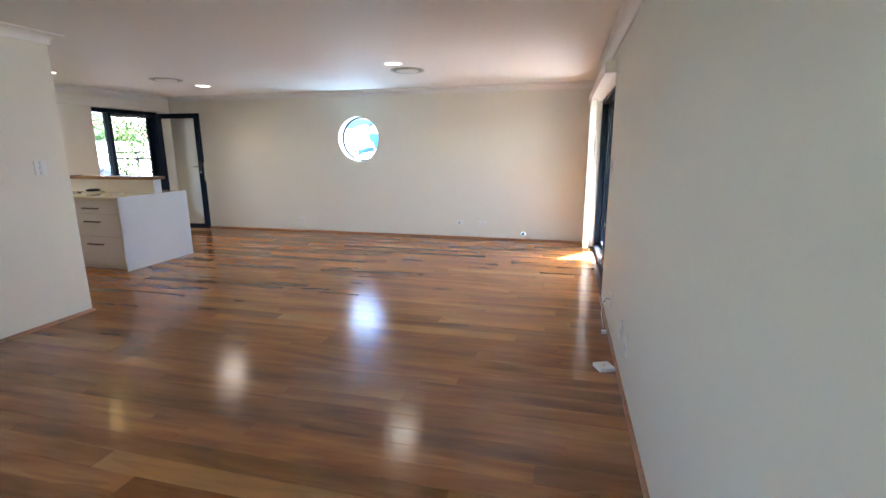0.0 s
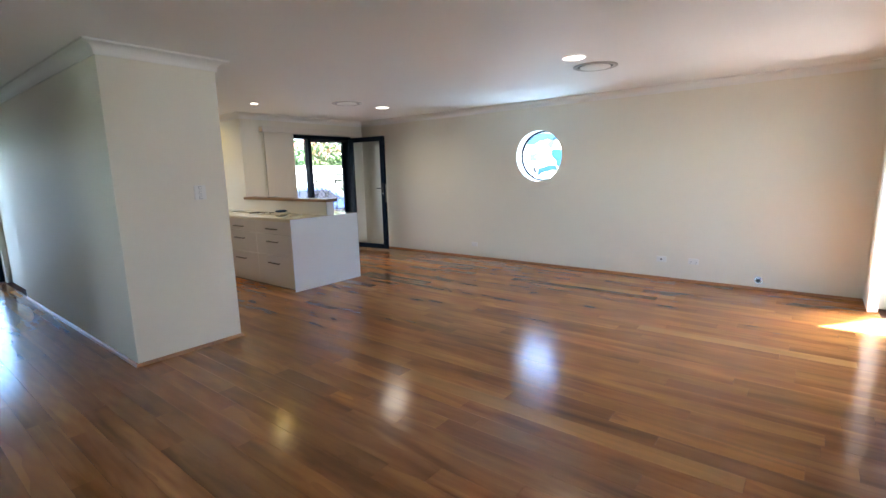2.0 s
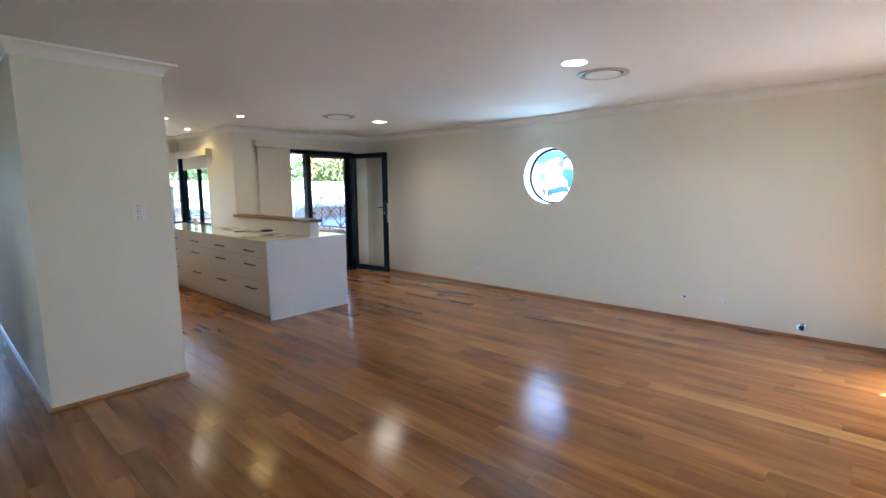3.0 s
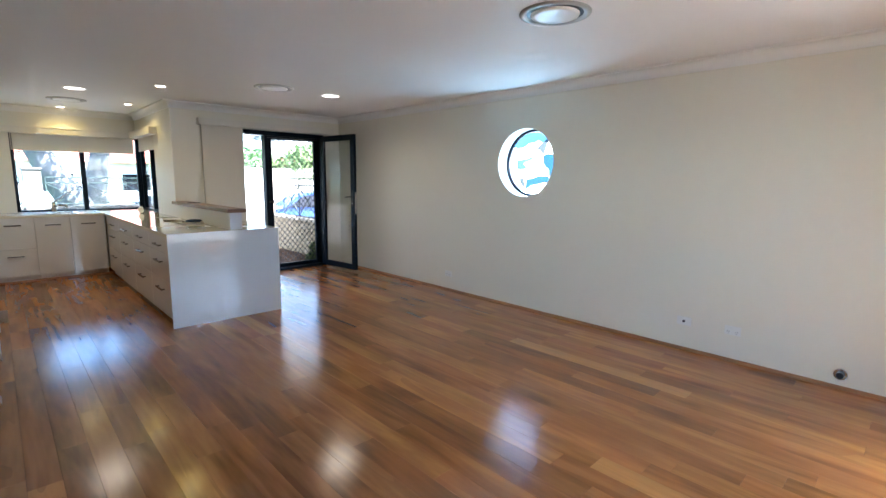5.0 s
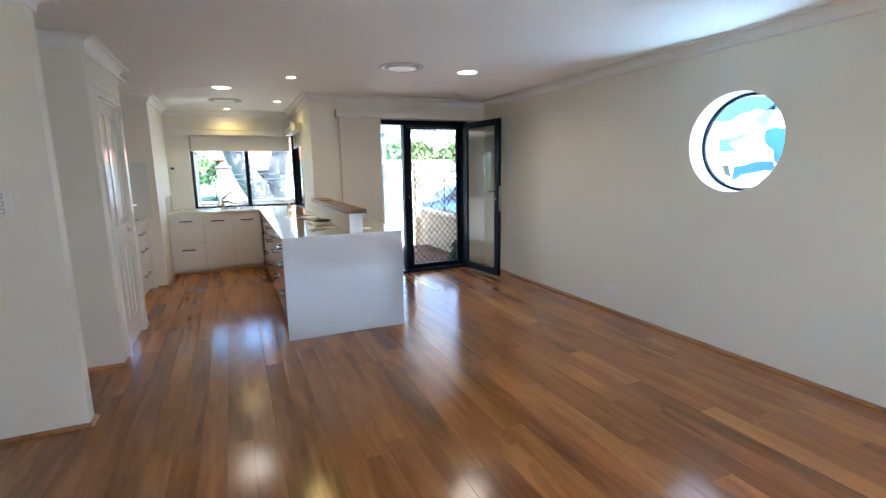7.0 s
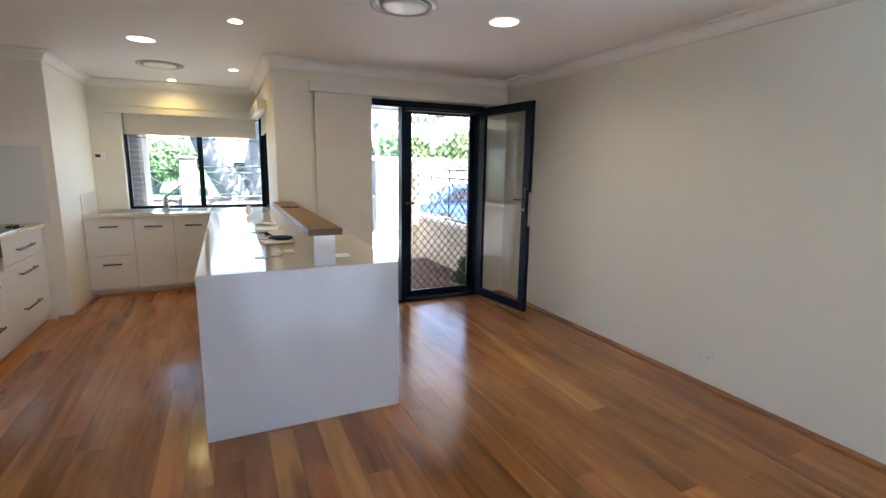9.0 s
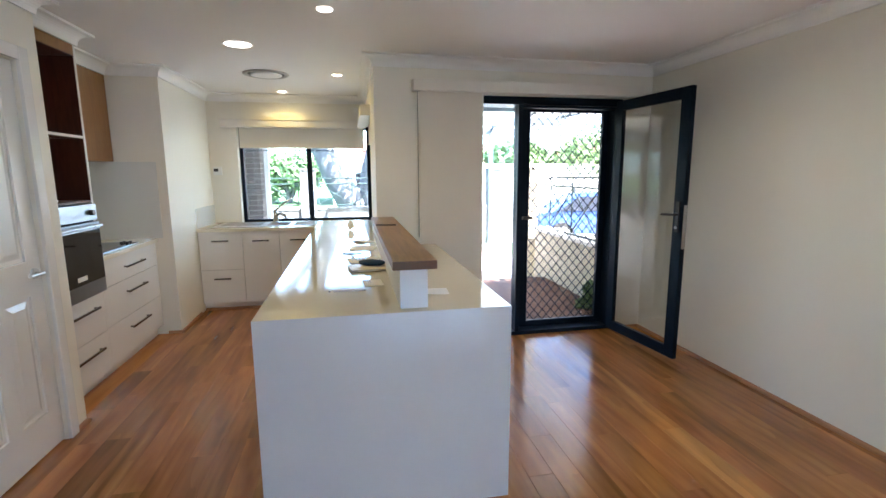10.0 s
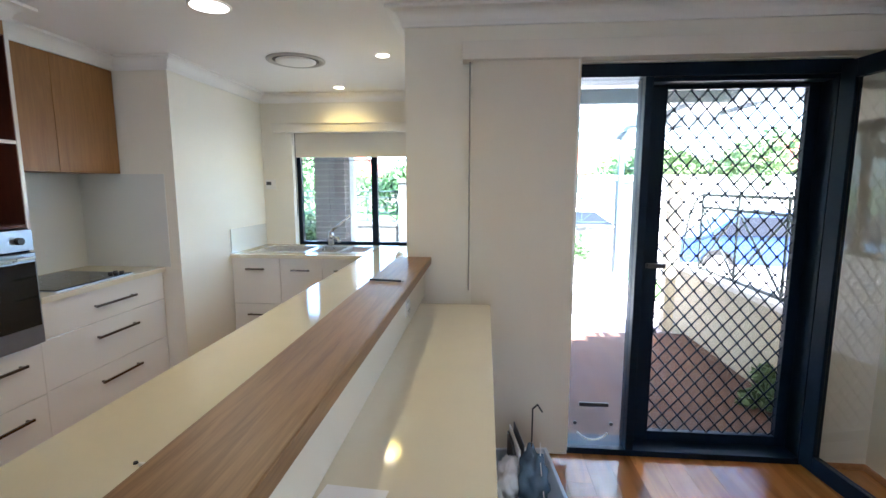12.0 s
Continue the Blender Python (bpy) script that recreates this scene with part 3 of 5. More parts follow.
def kitchen_windows():
    w = thing("window_kitchen", "wide black framed corner kitchen window", "window", (0, 0, 0), kind="structure")
    x = KX - 0.13
    bm = bmesh.new()
    frame_bars(bm, "x", x, 0.06, 3.322, 4.88, 0.885, 2.055, 0.04)
    box(bm, x - 0.03, 4.10, 0.925, x + 0.03, 4.16, 2.015)
    part("window_frame", bm, M_BLACK, w)
    pane("pane", (x - 0.012, 3.362, 0.925, x - 0.008, 4.10, 2.015), w, M_TINTED)
    pane("pane", (x + 0.008, 4.16, 0.925, x + 0.012, 4.84, 2.015), w, M_TINTED)
    boxpart("corner_post", (x - 0.04, 4.88, 0.885, x + 0.04, 4.96, 2.055), M_BLACK, w, "black corner post")
    w2 = thing("window_kitchen_side", "narrow black framed side kitchen window", "window", (0, 0, 0), kind="structure")
    bm = bmesh.new()
    frame_bars(bm, "y", 4.93, 0.06, x + 0.042, -7.852, 0.885, 2.055, 0.04)
    box(bm, -8.48, 4.90, 0.925, -8.43, 4.96, 2.015)
    part("window_frame", bm, M_BLACK, w2)
    pane("pane", (x + 0.082, 4.922, 0.925, -8.48, 4.926, 2.015), w2, M_TINTED)
    pane("pane", (-8.43, 4.934, 0.925, -7.892, 4.938, 2.015), w2, M_TINTED)
    structure("window_sill", [(KX - 0.25, 3.32, 0.88, KX + 0.0, KY + 0.25, 0.8845), (KX, KY + 0.004, 0.88, -7.85, KY + 0.25, 0.8845)], M_GLOSSW, "white window sill", "sill")
    g = thing("security_grille", "dark iron security bars outside the kitchen window", "grille", (KX - 0.22, 0, 0))
    for z in (1.765,):
        bm = bmesh.new()
        rod(bm, (0, 3.33, z), (0, 4.87, z), 0.006, 6)
        part("rail", bm, M_IRON, g)
    for y0 in (3.33, 4.12, 4.12, 4.87):
        bm = bmesh.new()
        s = 1 if y0 in (3.33,) else -1
        pipe(bm, [(0, y0 + s * 0.11 * math.cos(q), 1.84 - 0.11 * math.sin(q)) for q in [radians(15 * k) for k in range(7)]], 0.005, 6)
        part("scroll", bm, M_IRON, g)
    b = thing("roller_blind", "cream roller blind pulled down a little in the kitchen window", "blind", (0, 0, 0))
    boxpart("pelmet", (KX + 0.002, 3.16, 2.02, KX + 0.09, 4.72, 2.10), M_PELMET, b, bevel=0.003)
    boxpart("lip", (KX + 0.002, 3.15, 2.1005, KX + 0.10, 4.72, 2.108), M_PELMET, b, bevel=0.002)
    boxpart("fabric", (KX - 0.03, 3.33, 1.80, KX - 0.027, 4.80, 2.05), M_BLIND, b, bevel=0)
    boxpart("bottom_bar", (KX - 0.036, 3.33, 1.785, KX - 0.021, 4.80, 1.80), M_PELMET, b)
    bm = bmesh.new()
    rod(bm, (KX - 0.02, 3.345, 1.2), (KX - 0.02, 3.345, 2.02), 0.003, 6)
    part("cord", bm, M_BLACKP, b, "dark cord")
    b = thing("roller_blind", "cream roller blind rolled up over the side kitchen window", "blind", (0, 0, 0))
    boxpart("pelmet", (KX + 0.09, KY - 0.10, 2.02, -7.62, KY - 0.002, 2.12), M_PELMET, b, bevel=0.003)
    boxpart("fabric", (KX + 0.05, KY + 0.03, 1.84, -7.86, KY + 0.033, 2.05), M_BLIND, b, bevel=0)
    boxpart("bottom_bar", (KX + 0.05, KY + 0.024, 1.825, -7.86, KY + 0.039, 1.84), M_PELMET, b)


def sliding_door():
    w = thing("door_sliding", "black framed sliding glass door with screen", "sliding door", (0, 0, 0), kind="structure")
    bm = bmesh.new()
    frame_bars(bm, "x", EX + 0.14, 0.14, 4.462, 7.048, 0.0, 2.098, 0.045)
    part("frame", bm, M_BLACK, w)
    for y0, y1, x in ((4.507, 5.80, EX + 0.11), (5.72, 7.003, EX + 0.17)):
        p = thing("door_panel", "", "")
        p.parent = w
        bm = bmesh.new()
        frame_bars(bm, "x", x, 0.035, y0, y1, 0.046, 2.052, 0.07)
        part("frame", bm, M_BLACK, p)
        pane("pane", (x - 0.003, y0 + 0.07, 0.116, x + 0.003, y1 - 0.07, 1.982), p, M_SLIDEGLASS)
    boxpart("handle", (EX + 0.06, 5.74, 0.98, EX + 0.092, 5.80, 1.16), M_BLACK, w, bevel=0.004)
    b = thing("vertical_blind", "cream vertical blind drawn back beside the sliding door", "blind", (0, 0, 0))
    boxpart("pelmet", (EX - 0.105, 4.36, 2.10, EX - 0.002, 7.26, 2.20), M_PELMET, b, "cream pelmet board", bevel=0.003)
    for k in range(9):
        y = 6.72 + 0.058 * k
        bm = bmesh.new()
        made = box(bm, -0.0015, -0.044, 0.04, 0.0015, 0.044, 2.10)
        s = part("slat", bm, M_BLIND, b)
        s.matrix_basis = pose(EX - 0.065, y, 0, 0, 0, -62 + 4 * math.sin(k * 2.1))


def passage_door():
    w = thing("door_passage", "black framed glass door at the end of the passage", "door", (0, 0, 0), kind="structure")
    bm = bmesh.new()
    frame_bars(bm, "x", KX - 0.15, 0.08, 1.102, 2.198, 0.0, 2.098, 0.05)
    part("frame", bm, M_BLACK, w)
    pane("pane", (KX - 0.153, 1.152, 0.05, KX - 0.147, 2.148, 2.048), w, M_DOORGLASS)


def pantry_door():
    w = thing("door_pantry", "closed white gloss four panel pantry door", "door", (0, 0, 0), kind="structure")
    x0, x1, y = -5.797, -5.103, PY - 0.02
    slab = boxpart("leaf", (x0, y - 0.036, 0.012, x1, y - 0.012, 2.035), M_GLOSSW, w)
    st, mid = 0.105, 0.10
    bm = bmesh.new()
    xm = (x0 + x1) / 2
    cols = ((x0 + st, xm - mid / 2), (xm + mid / 2, x1 - st))
    rows = ((0.22, 0.86), (1.04, 1.92))
    for b in ((x0, 0.012, x0 + st, 2.035), (x1 - st, 0.012, x1, 2.035), (xm - mid / 2, 0.22, xm + mid / 2, 1.92), (x0 + st, 0.012, x1 - st, 0.22),
              (x0 + st, 1.92, x1 - st, 2.035), (x0 + st, 0.86, xm - mid / 2, 1.04), (xm + mid / 2, 0.86, x1 - st, 1.04)):
        box(bm, b[0], y - 0.012, b[1], b[2], y, b[3])
    part("stile", bm, M_GLOSSW, w)
    for c in cols:
        for r in rows:
            bm = bmesh.new()
            a = [(c[0] + 0.02, r[0] + 0.02), (c[1] - 0.02, r[0] + 0.02), (c[1] - 0.02, r[1] - 0.02), (c[0] + 0.02, r[1] - 0.02)]
            e = 0.03
            i = [(c[0] + 0.02 + e, r[0] + 0.02 + e), (c[1] - 0.02 - e, r[0] + 0.02 + e), (c[1] - 0.02 - e, r[1] - 0.02 - e), (c[0] + 0.02 + e, r[1] - 0.02 - e)]
            va = [bm.verts.new((p[0], y - 0.0115, p[1])) for p in a]
            vi = [bm.verts.new((p[0], y - 0.002, p[1])) for p in i]
            for k in range(4):
                j = (k + 1) % 4
                bm.faces.new((va[k], va[j], vi[j], vi[k]))
            bm.faces.new(vi)
            bmesh.ops.recalc_face_normals(bm, faces=bm.faces)
            part("panel", bm, M_GLOSSW, w)
    bm = bmesh.new()
    rod(bm, (x0 + 0.06, y, 0.97), (x0 + 0.06, y + 0.012, 0.97), 0.027, 20)
    rod(bm, (x0 + 0.06, y, 0.97), (x0 + 0.06, y + 0.05, 0.97), 0.010, 12)
    rod(bm, (x0 + 0.06, y + 0.048, 0.97), (x0 + 0.175, y + 0.052, 0.975), 0.0085, 12)
    part("handle", bm, M_CHROME, w, "satin lever handle")
    bm = bmesh.new()
    for b in ((x1 + 0.004, 0.0, x1 + 0.075, 2.11), (x0 - 0.075, 0.0, x0 - 0.004, 2.11), (x0 - 0.004, 2.042, x1 + 0.004, 2.11)):
        box(bm, b[0], PY - 0.008, b[1], b[2], PY + 0.018, b[3], bevel=0.005)
    tagged(part("architrave", bm, M_GLOSSW, w), kind="structure")


# Unseen window, added to bring daylight in from behind the camera.
def added_south_window():
    w = thing("window_south_added", "unseen black framed window added behind the room for light", "window", (0, 0, 0), kind="structure")
    bm = bmesh.new()
    frame_bars(bm, "y", -2.62, 0.06, -2.298, -0.502, 0.902, 2.098, 0.05)
    part("window_frame", bm, M_BLACK, w)
    pane("pane", (-2.248, -2.622, 0.952, -0.552, -2.618, 2.048), w)


added_south_window()
round_window()
entry_door()
panel_blind()
kitchen_windows()
sliding_door()
passage_door()
pantry_door()


# ---- kitchen ----
def handle(parent, a, b, out):
    """A flat bar handle from a to b, standing off by the vector out."""
    a, b, out = Vector(a), Vector(b), Vector(out)
    bm = bmesh.new()
    d = (b - a).normalized()
    up = Vector((0, 0, 1)) if abs(d.z) < 0.5 else out.normalized().cross(d)

    def slab(p, q, w, t):
        m = bmesh.ops.create_cube(bm, size=1)
        u = (q - p)
        n = u.normalized()
        s = n.cross(up) if abs(n.dot(up)) < 0.9 else n.cross(d)
        o = s.cross(n)
        for v in m["verts"]:
            c = v.co.copy()
            v.co = (p + q) / 2 + n * c.x * u.length + s * c.y * t + o * c.z * w
    slab(a + out, b + out, 0.014, 0.010)
    for p in (a + d * 0.02, b - d * 0.02):
        slab(p, p + out, 0.012, 0.010)
    return part("handle", bm, M_HANDLE, parent, "satin metal bar handle")


def base_unit(name, label, category, x0, x1, yf, depth, splits, turn, at, handles="h", hlen=0.32, top=0.868, kick=0.085, group="kitchen cabinets", door_handle=None, mid=None):
    """A floor cabinet in its own axes: front at y = 0 facing -y, width along x, back at y = depth."""
    u = thing(name, label, category, at, turn, group)
    w = x1 - x0
    boxpart("body", (0, 0.019, kick, w, depth, top), M_WHITE, u, bevel=0)
    boxpart("kickboard", (0, 0.055, 0.0, w, 0.075, kick - 0.002), M_WHITE, u, bevel=0)
    for i, (a, b) in enumerate(zip(splits[:-1], splits[1:])):
        f = boxpart("drawer" if handles == "h" else "door", (0.0015, 0, a + 0.0015, w - 0.0015, 0.018, b - 0.0015), M_WHITE, u, bevel=0.0015)
        z = b - 0.095 if handles == "h" and b - a > 0.2 else (a + b) / 2
        if handles == "h" and b == splits[-1] and b - a < 0.3:
            z = b - 0.10
        if door_handle:
            z = door_handle
        xm = w / 2 if mid is None else mid
        handle(f, (xm - hlen / 2, 0, z), (xm + hlen / 2, 0, z), (0, -0.028, 0))
    return u


TOPZ = 0.868
fl = thing("filler_panel", "white corner filler between the sink cabinets and the island drawers", "panel", (-8.317, 4.246, 0))
boxpart("panel", (0, 0, 0.087, 0.1165, 0.018, 0.868), M_WHITE, fl)
boxpart("kickboard", (0, 0.055, 0.0, 0.1165, 0.075, 0.085), M_WHITE, fl, bevel=0)
# cooktop run: fronts face +y, so the unit is turned half round
base_unit("drawer_unit", "white drawer unit with three drawers under the cooktop", "cabinet", 0, 0.98, 0, 0.58, (0.087, 0.375, 0.665, TOPZ), 180, (-6.642, 2.862, 0), hlen=0.34, mid=0.505)
# island, fronts face -y
for k, (a, b) in enumerate(((-8.20, -7.36), (-7.36, -6.52), (-6.52, -5.70), (-5.70, -4.90))):
    base_unit("drawer_unit", "white island drawer unit with three drawers", "cabinet", 0, b - a, 0, 0.5, (0.087, 0.42, 0.70, TOPZ), 0, (a, 4.245, 0), hlen=0.25)
# sink run, fronts face +x
base_unit("drawer_unit", "white two drawer unit beside the sink", "cabinet", 0, 0.44, 0, 0.6, (0.087, 0.455, TOPZ), 90, (-8.318, 3.014, 0), hlen=0.17)
base_unit("sink_cabinet", "white sink cabinet with one door", "cabinet", 0, 0.38, 0, 0.6, (0.087, TOPZ), 90, (-8.318, 3.456, 0), handles="d", hlen=0.17, door_handle=0.765)
base_unit("sink_cabinet", "white sink cabinet with one door", "cabinet", 0, 0.395, 0, 0.6, (0.087, TOPZ), 90, (-8.318, 3.838, 0), handles="d", hlen=0.17, door_handle=0.765)


def oven_tower():
    x0, x1, y0, y1 = -6.638, -6.04, 2.27, 2.875
    u = thing("oven_tower", "tall white oven tower with open dark wood lined niche", "cabinet", (x0, y1, 0), 0, "kitchen cabinets")
    w = x1 - x0
    for n, d in (("side_panel", (0, -0.6, 0.087, 0.02, 0, 2.312)), ("side_panel", (w - 0.02, -0.6, 0, w + 0.052, 0, 2.312))):
        boxpart(n, d, M_WHITE, u)
    boxpart("kickboard", (0.0, -0.09, 0, w - 0.02, -0.07, 0.085), M_WHITE, u, bevel=0)
    boxpart("body", (0.02, -0.58, 0.087, w - 0.02, -0.019, 0.66), M_WHITE, u, bevel=0)
    for a, b, z in ((0.087, 0.375, 0.28), (0.375, 0.662, 0.575)):
        f = boxpart("drawer", (0.0215, -0.018, a + 0.0015, w - 0.0215, 0.0, b - 0.0015), M_WHITE, u, bevel=0.0015)
        handle(f, (w / 2 - 0.17, 0, z), (w / 2 + 0.17, 0, z), (0, 0.028, 0))
    boxpart("shelf", (0.021, -0.56, 1.288, w - 0.021, -0.002, 1.306), M_NICHE, u)
    boxpart("shelf", (0.021, -0.56, 1.715, w - 0.021, -0.002, 1.733), M_WHITE, u)
    for b in ((0.021, -0.58, 1.3065, 0.026, -0.003, 1.7145), (w - 0.026, -0.58, 1.3065, w - 0.021, -0.003, 1.7145), (0.021, -0.58, 1.7335, 0.026, -0.003, 2.2445), (w - 0.026, -0.58, 1.7335, w - 0.021, -0.003, 2.2445),
              (0.0265, -0.58, 1.3065, w - 0.0265, -0.575, 1.7145), (0.0265, -0.58, 1.7335, w - 0.0265, -0.575, 2.2395), (0.0265, -0.5745, 2.240, w - 0.0265, -0.003, 2.245)):
        boxpart("lining", b, M_NICHE, u, "red brown wood lining", bevel=0)
    boxpart("top_rail", (0.021, -0.02, 2.245, w - 0.021, 0.0, 2.312), M_OAK, u, "brown wood top rail")
    o = thing("wall_oven", "built-in steel oven with dark glass door", "oven", (x0 + 0.02, y1, 0.672))
    ow = w - 0.04
    boxpart("body", (0.005, -0.55, 0.0, ow - 0.005, 0.0, 0.61), M_BLACK, o, bevel=0)
    boxpart("control_panel", (0, 0.001, 0.50, ow, 0.022, 0.608), M_STEEL, o, bevel=0.002)
    door = boxpart("door", (0, 0.001, 0.0, ow, 0.03, 0.488), M_STEEL, o, bevel=0.003)
    boxpart("door_glass", (0.012, 0.0305, 0.10, ow - 0.012, 0.034, 0.44), M_OVENGLASS, door, "dark glass", bevel=0)
    bm = bmesh.new()
    rod(bm, (0.04, 0.062, 0.465), (ow - 0.04, 0.062, 0.465), 0.009, 12)
    for xx in (0.07, ow - 0.07):
        rod(bm, (xx, 0.03, 0.465), (xx, 0.062, 0.465), 0.007)
    part("handle", bm, M_CHROME, door)
    boxpart("label", (ow * 0.42, 0.0345, 0.125, ow * 0.62, 0.0355, 0.155), M_PLASTIC, door, "small white label", bevel=0)
    for xx in (0.08, ow - 0.08):
        bm = bmesh.new()
        rod(bm, (xx, 0.022, 0.553), (xx, 0.045, 0.553), 0.019, 16)
        part("knob", bm, M_BLACKP, o, "black knob")
    m = boxpart("instruction_booklet", (0.30, -0.30, 0.0, 0.50, -0.05, 0.012), M_PAPER, None, bevel=0)
    m.location = (x0, y1, 1.307)
    tagged(m, "thin white booklet lying in the oven tower niche", "booklet")


oven_tower()


def overhead():
    u = thing("overhead_cabinet", "oak veneer overhead cabinet with two doors above the cooktop", "cabinet", (-7.622, 2.60, 1.59), 0)
    w = 0.978
    boxpart("body", (0, -0.33, 0, w, -0.019, 0.722), M_OAK, u, bevel=0)
    for a in (0, w / 2):
        boxpart("door", (a + 0.0015, -0.018, 0.0, a + w / 2 - 0.0015, 0, 0.72), M_OAK, u, bevel=0.0015)


overhead()


def counter(name, label, boxes):
    bm = bmesh.new()
    for b in boxes:
        box(bm, *b, bevel=0.002)
    ob = new(name, mesh_of(name, bm, M_STONE))
    return tagged(ob, label, "benchtop")


counter("benchtop", "cream stone benchtop beside the oven tower", [(NX + 0.002, 2.262, 0.870, -6.64, 2.885, 0.905)])
SX0, SX1, SY0, SY1 = -8.88, -8.42, 3.66, 4.20
counter("benchtop", "cream stone benchtop under the kitchen window",
        [(KX + 0.002, PY + 0.002, 0.870, -8.295, 3.12, 0.905), (KX + 0.002, 3.12, 0.870, SX0, 4.222, 0.905), (SX1, 3.12, 0.870, -8.295, 4.222, 0.905)])
isl = thing("island_benchtop", "long glossy cream stone island benchtop with waterfall end", "benchtop", (0, 0, 0))
bm = bmesh.new()
for b in ((KX + 0.002, 4.222, 0.870, -4.865, 4.826, 0.905), (-6.72, 4.826, 0.870, -4.865, 5.288, 0.905)):
    box(bm, *b, bevel=0.0006)
part("top", bm, M_STONE, isl)
boxpart("waterfall_end", (-4.8645, 4.2221, 0.0, -4.8602, 5.2879, 0.9045), M_END_DAYLIT, isl, "glossy white end panel tinted for cool daylight", bevel=0)
bk = boxpart("island_back_panel", (-6.72, 4.94, 0.0, -4.866, 4.958, 0.869), M_WHITE, None)
tagged(bk, "white back panel under the island overhang", "panel")


# Thin cap added to give the upstand's end the same painted daylight tint.
def cap_mesh():
    bm = bmesh.new()
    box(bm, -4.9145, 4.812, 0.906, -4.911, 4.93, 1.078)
    return bm, M_END_DAYLIT


up = boxpart("bar_upstand", (-6.90, 4.812, 0.906, -4.915, 4.93, 1.078), M_WALL, None)
part("daylit_end_cap", *cap_mesh(), up, "cool white end face")
tagged(up, "low white painted upstand carrying the timber bar top", "upstand")
bar = thing("breakfast_bar", "long walnut timber breakfast bar on the island upstand", "breakfast bar", (-5.892, 4.872, 1.079))
boxpart("board", (-2.04 / 2, -0.091, 0, 2.04 / 2 - 0.002, 0.091, 0.038), M_BAR, bar, bevel=0.003)
for s in (-0.092, 0.092):
    boxpart("edge_band", (-2.04 / 2, s - 0.0008, 0.0015, 2.04 / 2 - 0.002, s + 0.0008, 0.0365), M_BAR, bar, bevel=0)
boxpart("end_band", (2.04 / 2 - 0.0018, -0.0925, 0.0015, 2.04 / 2, 0.0925, 0.0365), M_BAREND, bar, "darker straight grained end band", bevel=0)

for b in ((NX + 0.004, 2.262, 0.906, -6.644, 2.268, 1.588), (NX + 0.001, 2.268, 0.906, NX + 0.006, 2.93, 1.588), (KX + 0.01, PY + 0.001, 0.906, -8.32, PY + 0.007, 1.12)):
    structure("splashback", [b], M_SPLASH, "pale glossy splashback panel", "splashback")


def cooktop():
    c = thing("cooktop", "black glass cooktop with control knobs", "cooktop", (-7.36, 2.33, 0.9055))
    boxpart("glass_top", (0, 0, 0, 0.58, 0.50, 0.008), M_HOB, c)
    boxpart("trim", (-0.006, -0.006, 0, 0.586, 0.506, 0.003), M_STEEL, c, "steel edge", bevel=0)
    for k in range(4):
        bm = bmesh.new()
        rod(bm, (0.035 + 0.045 * (k % 2), 0.41 + 0.045 * (k // 2), 0.008), (0.035 + 0.045 * (k % 2), 0.41 + 0.045 * (k // 2), 0.022), 0.014, 16)
        part("knob", bm, M_BLACKP, c)
    for cx, cy, r in ((0.22, 0.14, 0.075), (0.22, 0.36, 0.095), (0.44, 0.14, 0.095), (0.44, 0.36, 0.075)):
        bm = bmesh.new()
        for a in range(32):
            q0, q1 = 2 * math.pi * a / 32, 2 * math.pi * (a + 1) / 32
            vs = [bm.verts.new((cx + s * math.cos(q), cy + s * math.sin(q), 0.0085)) for s, q in ((r, q0), (r, q1), (r - 0.003, q1), (r - 0.003, q0))]
            bm.faces.new(vs)
        part("ring", bm, M_STEEL, c)


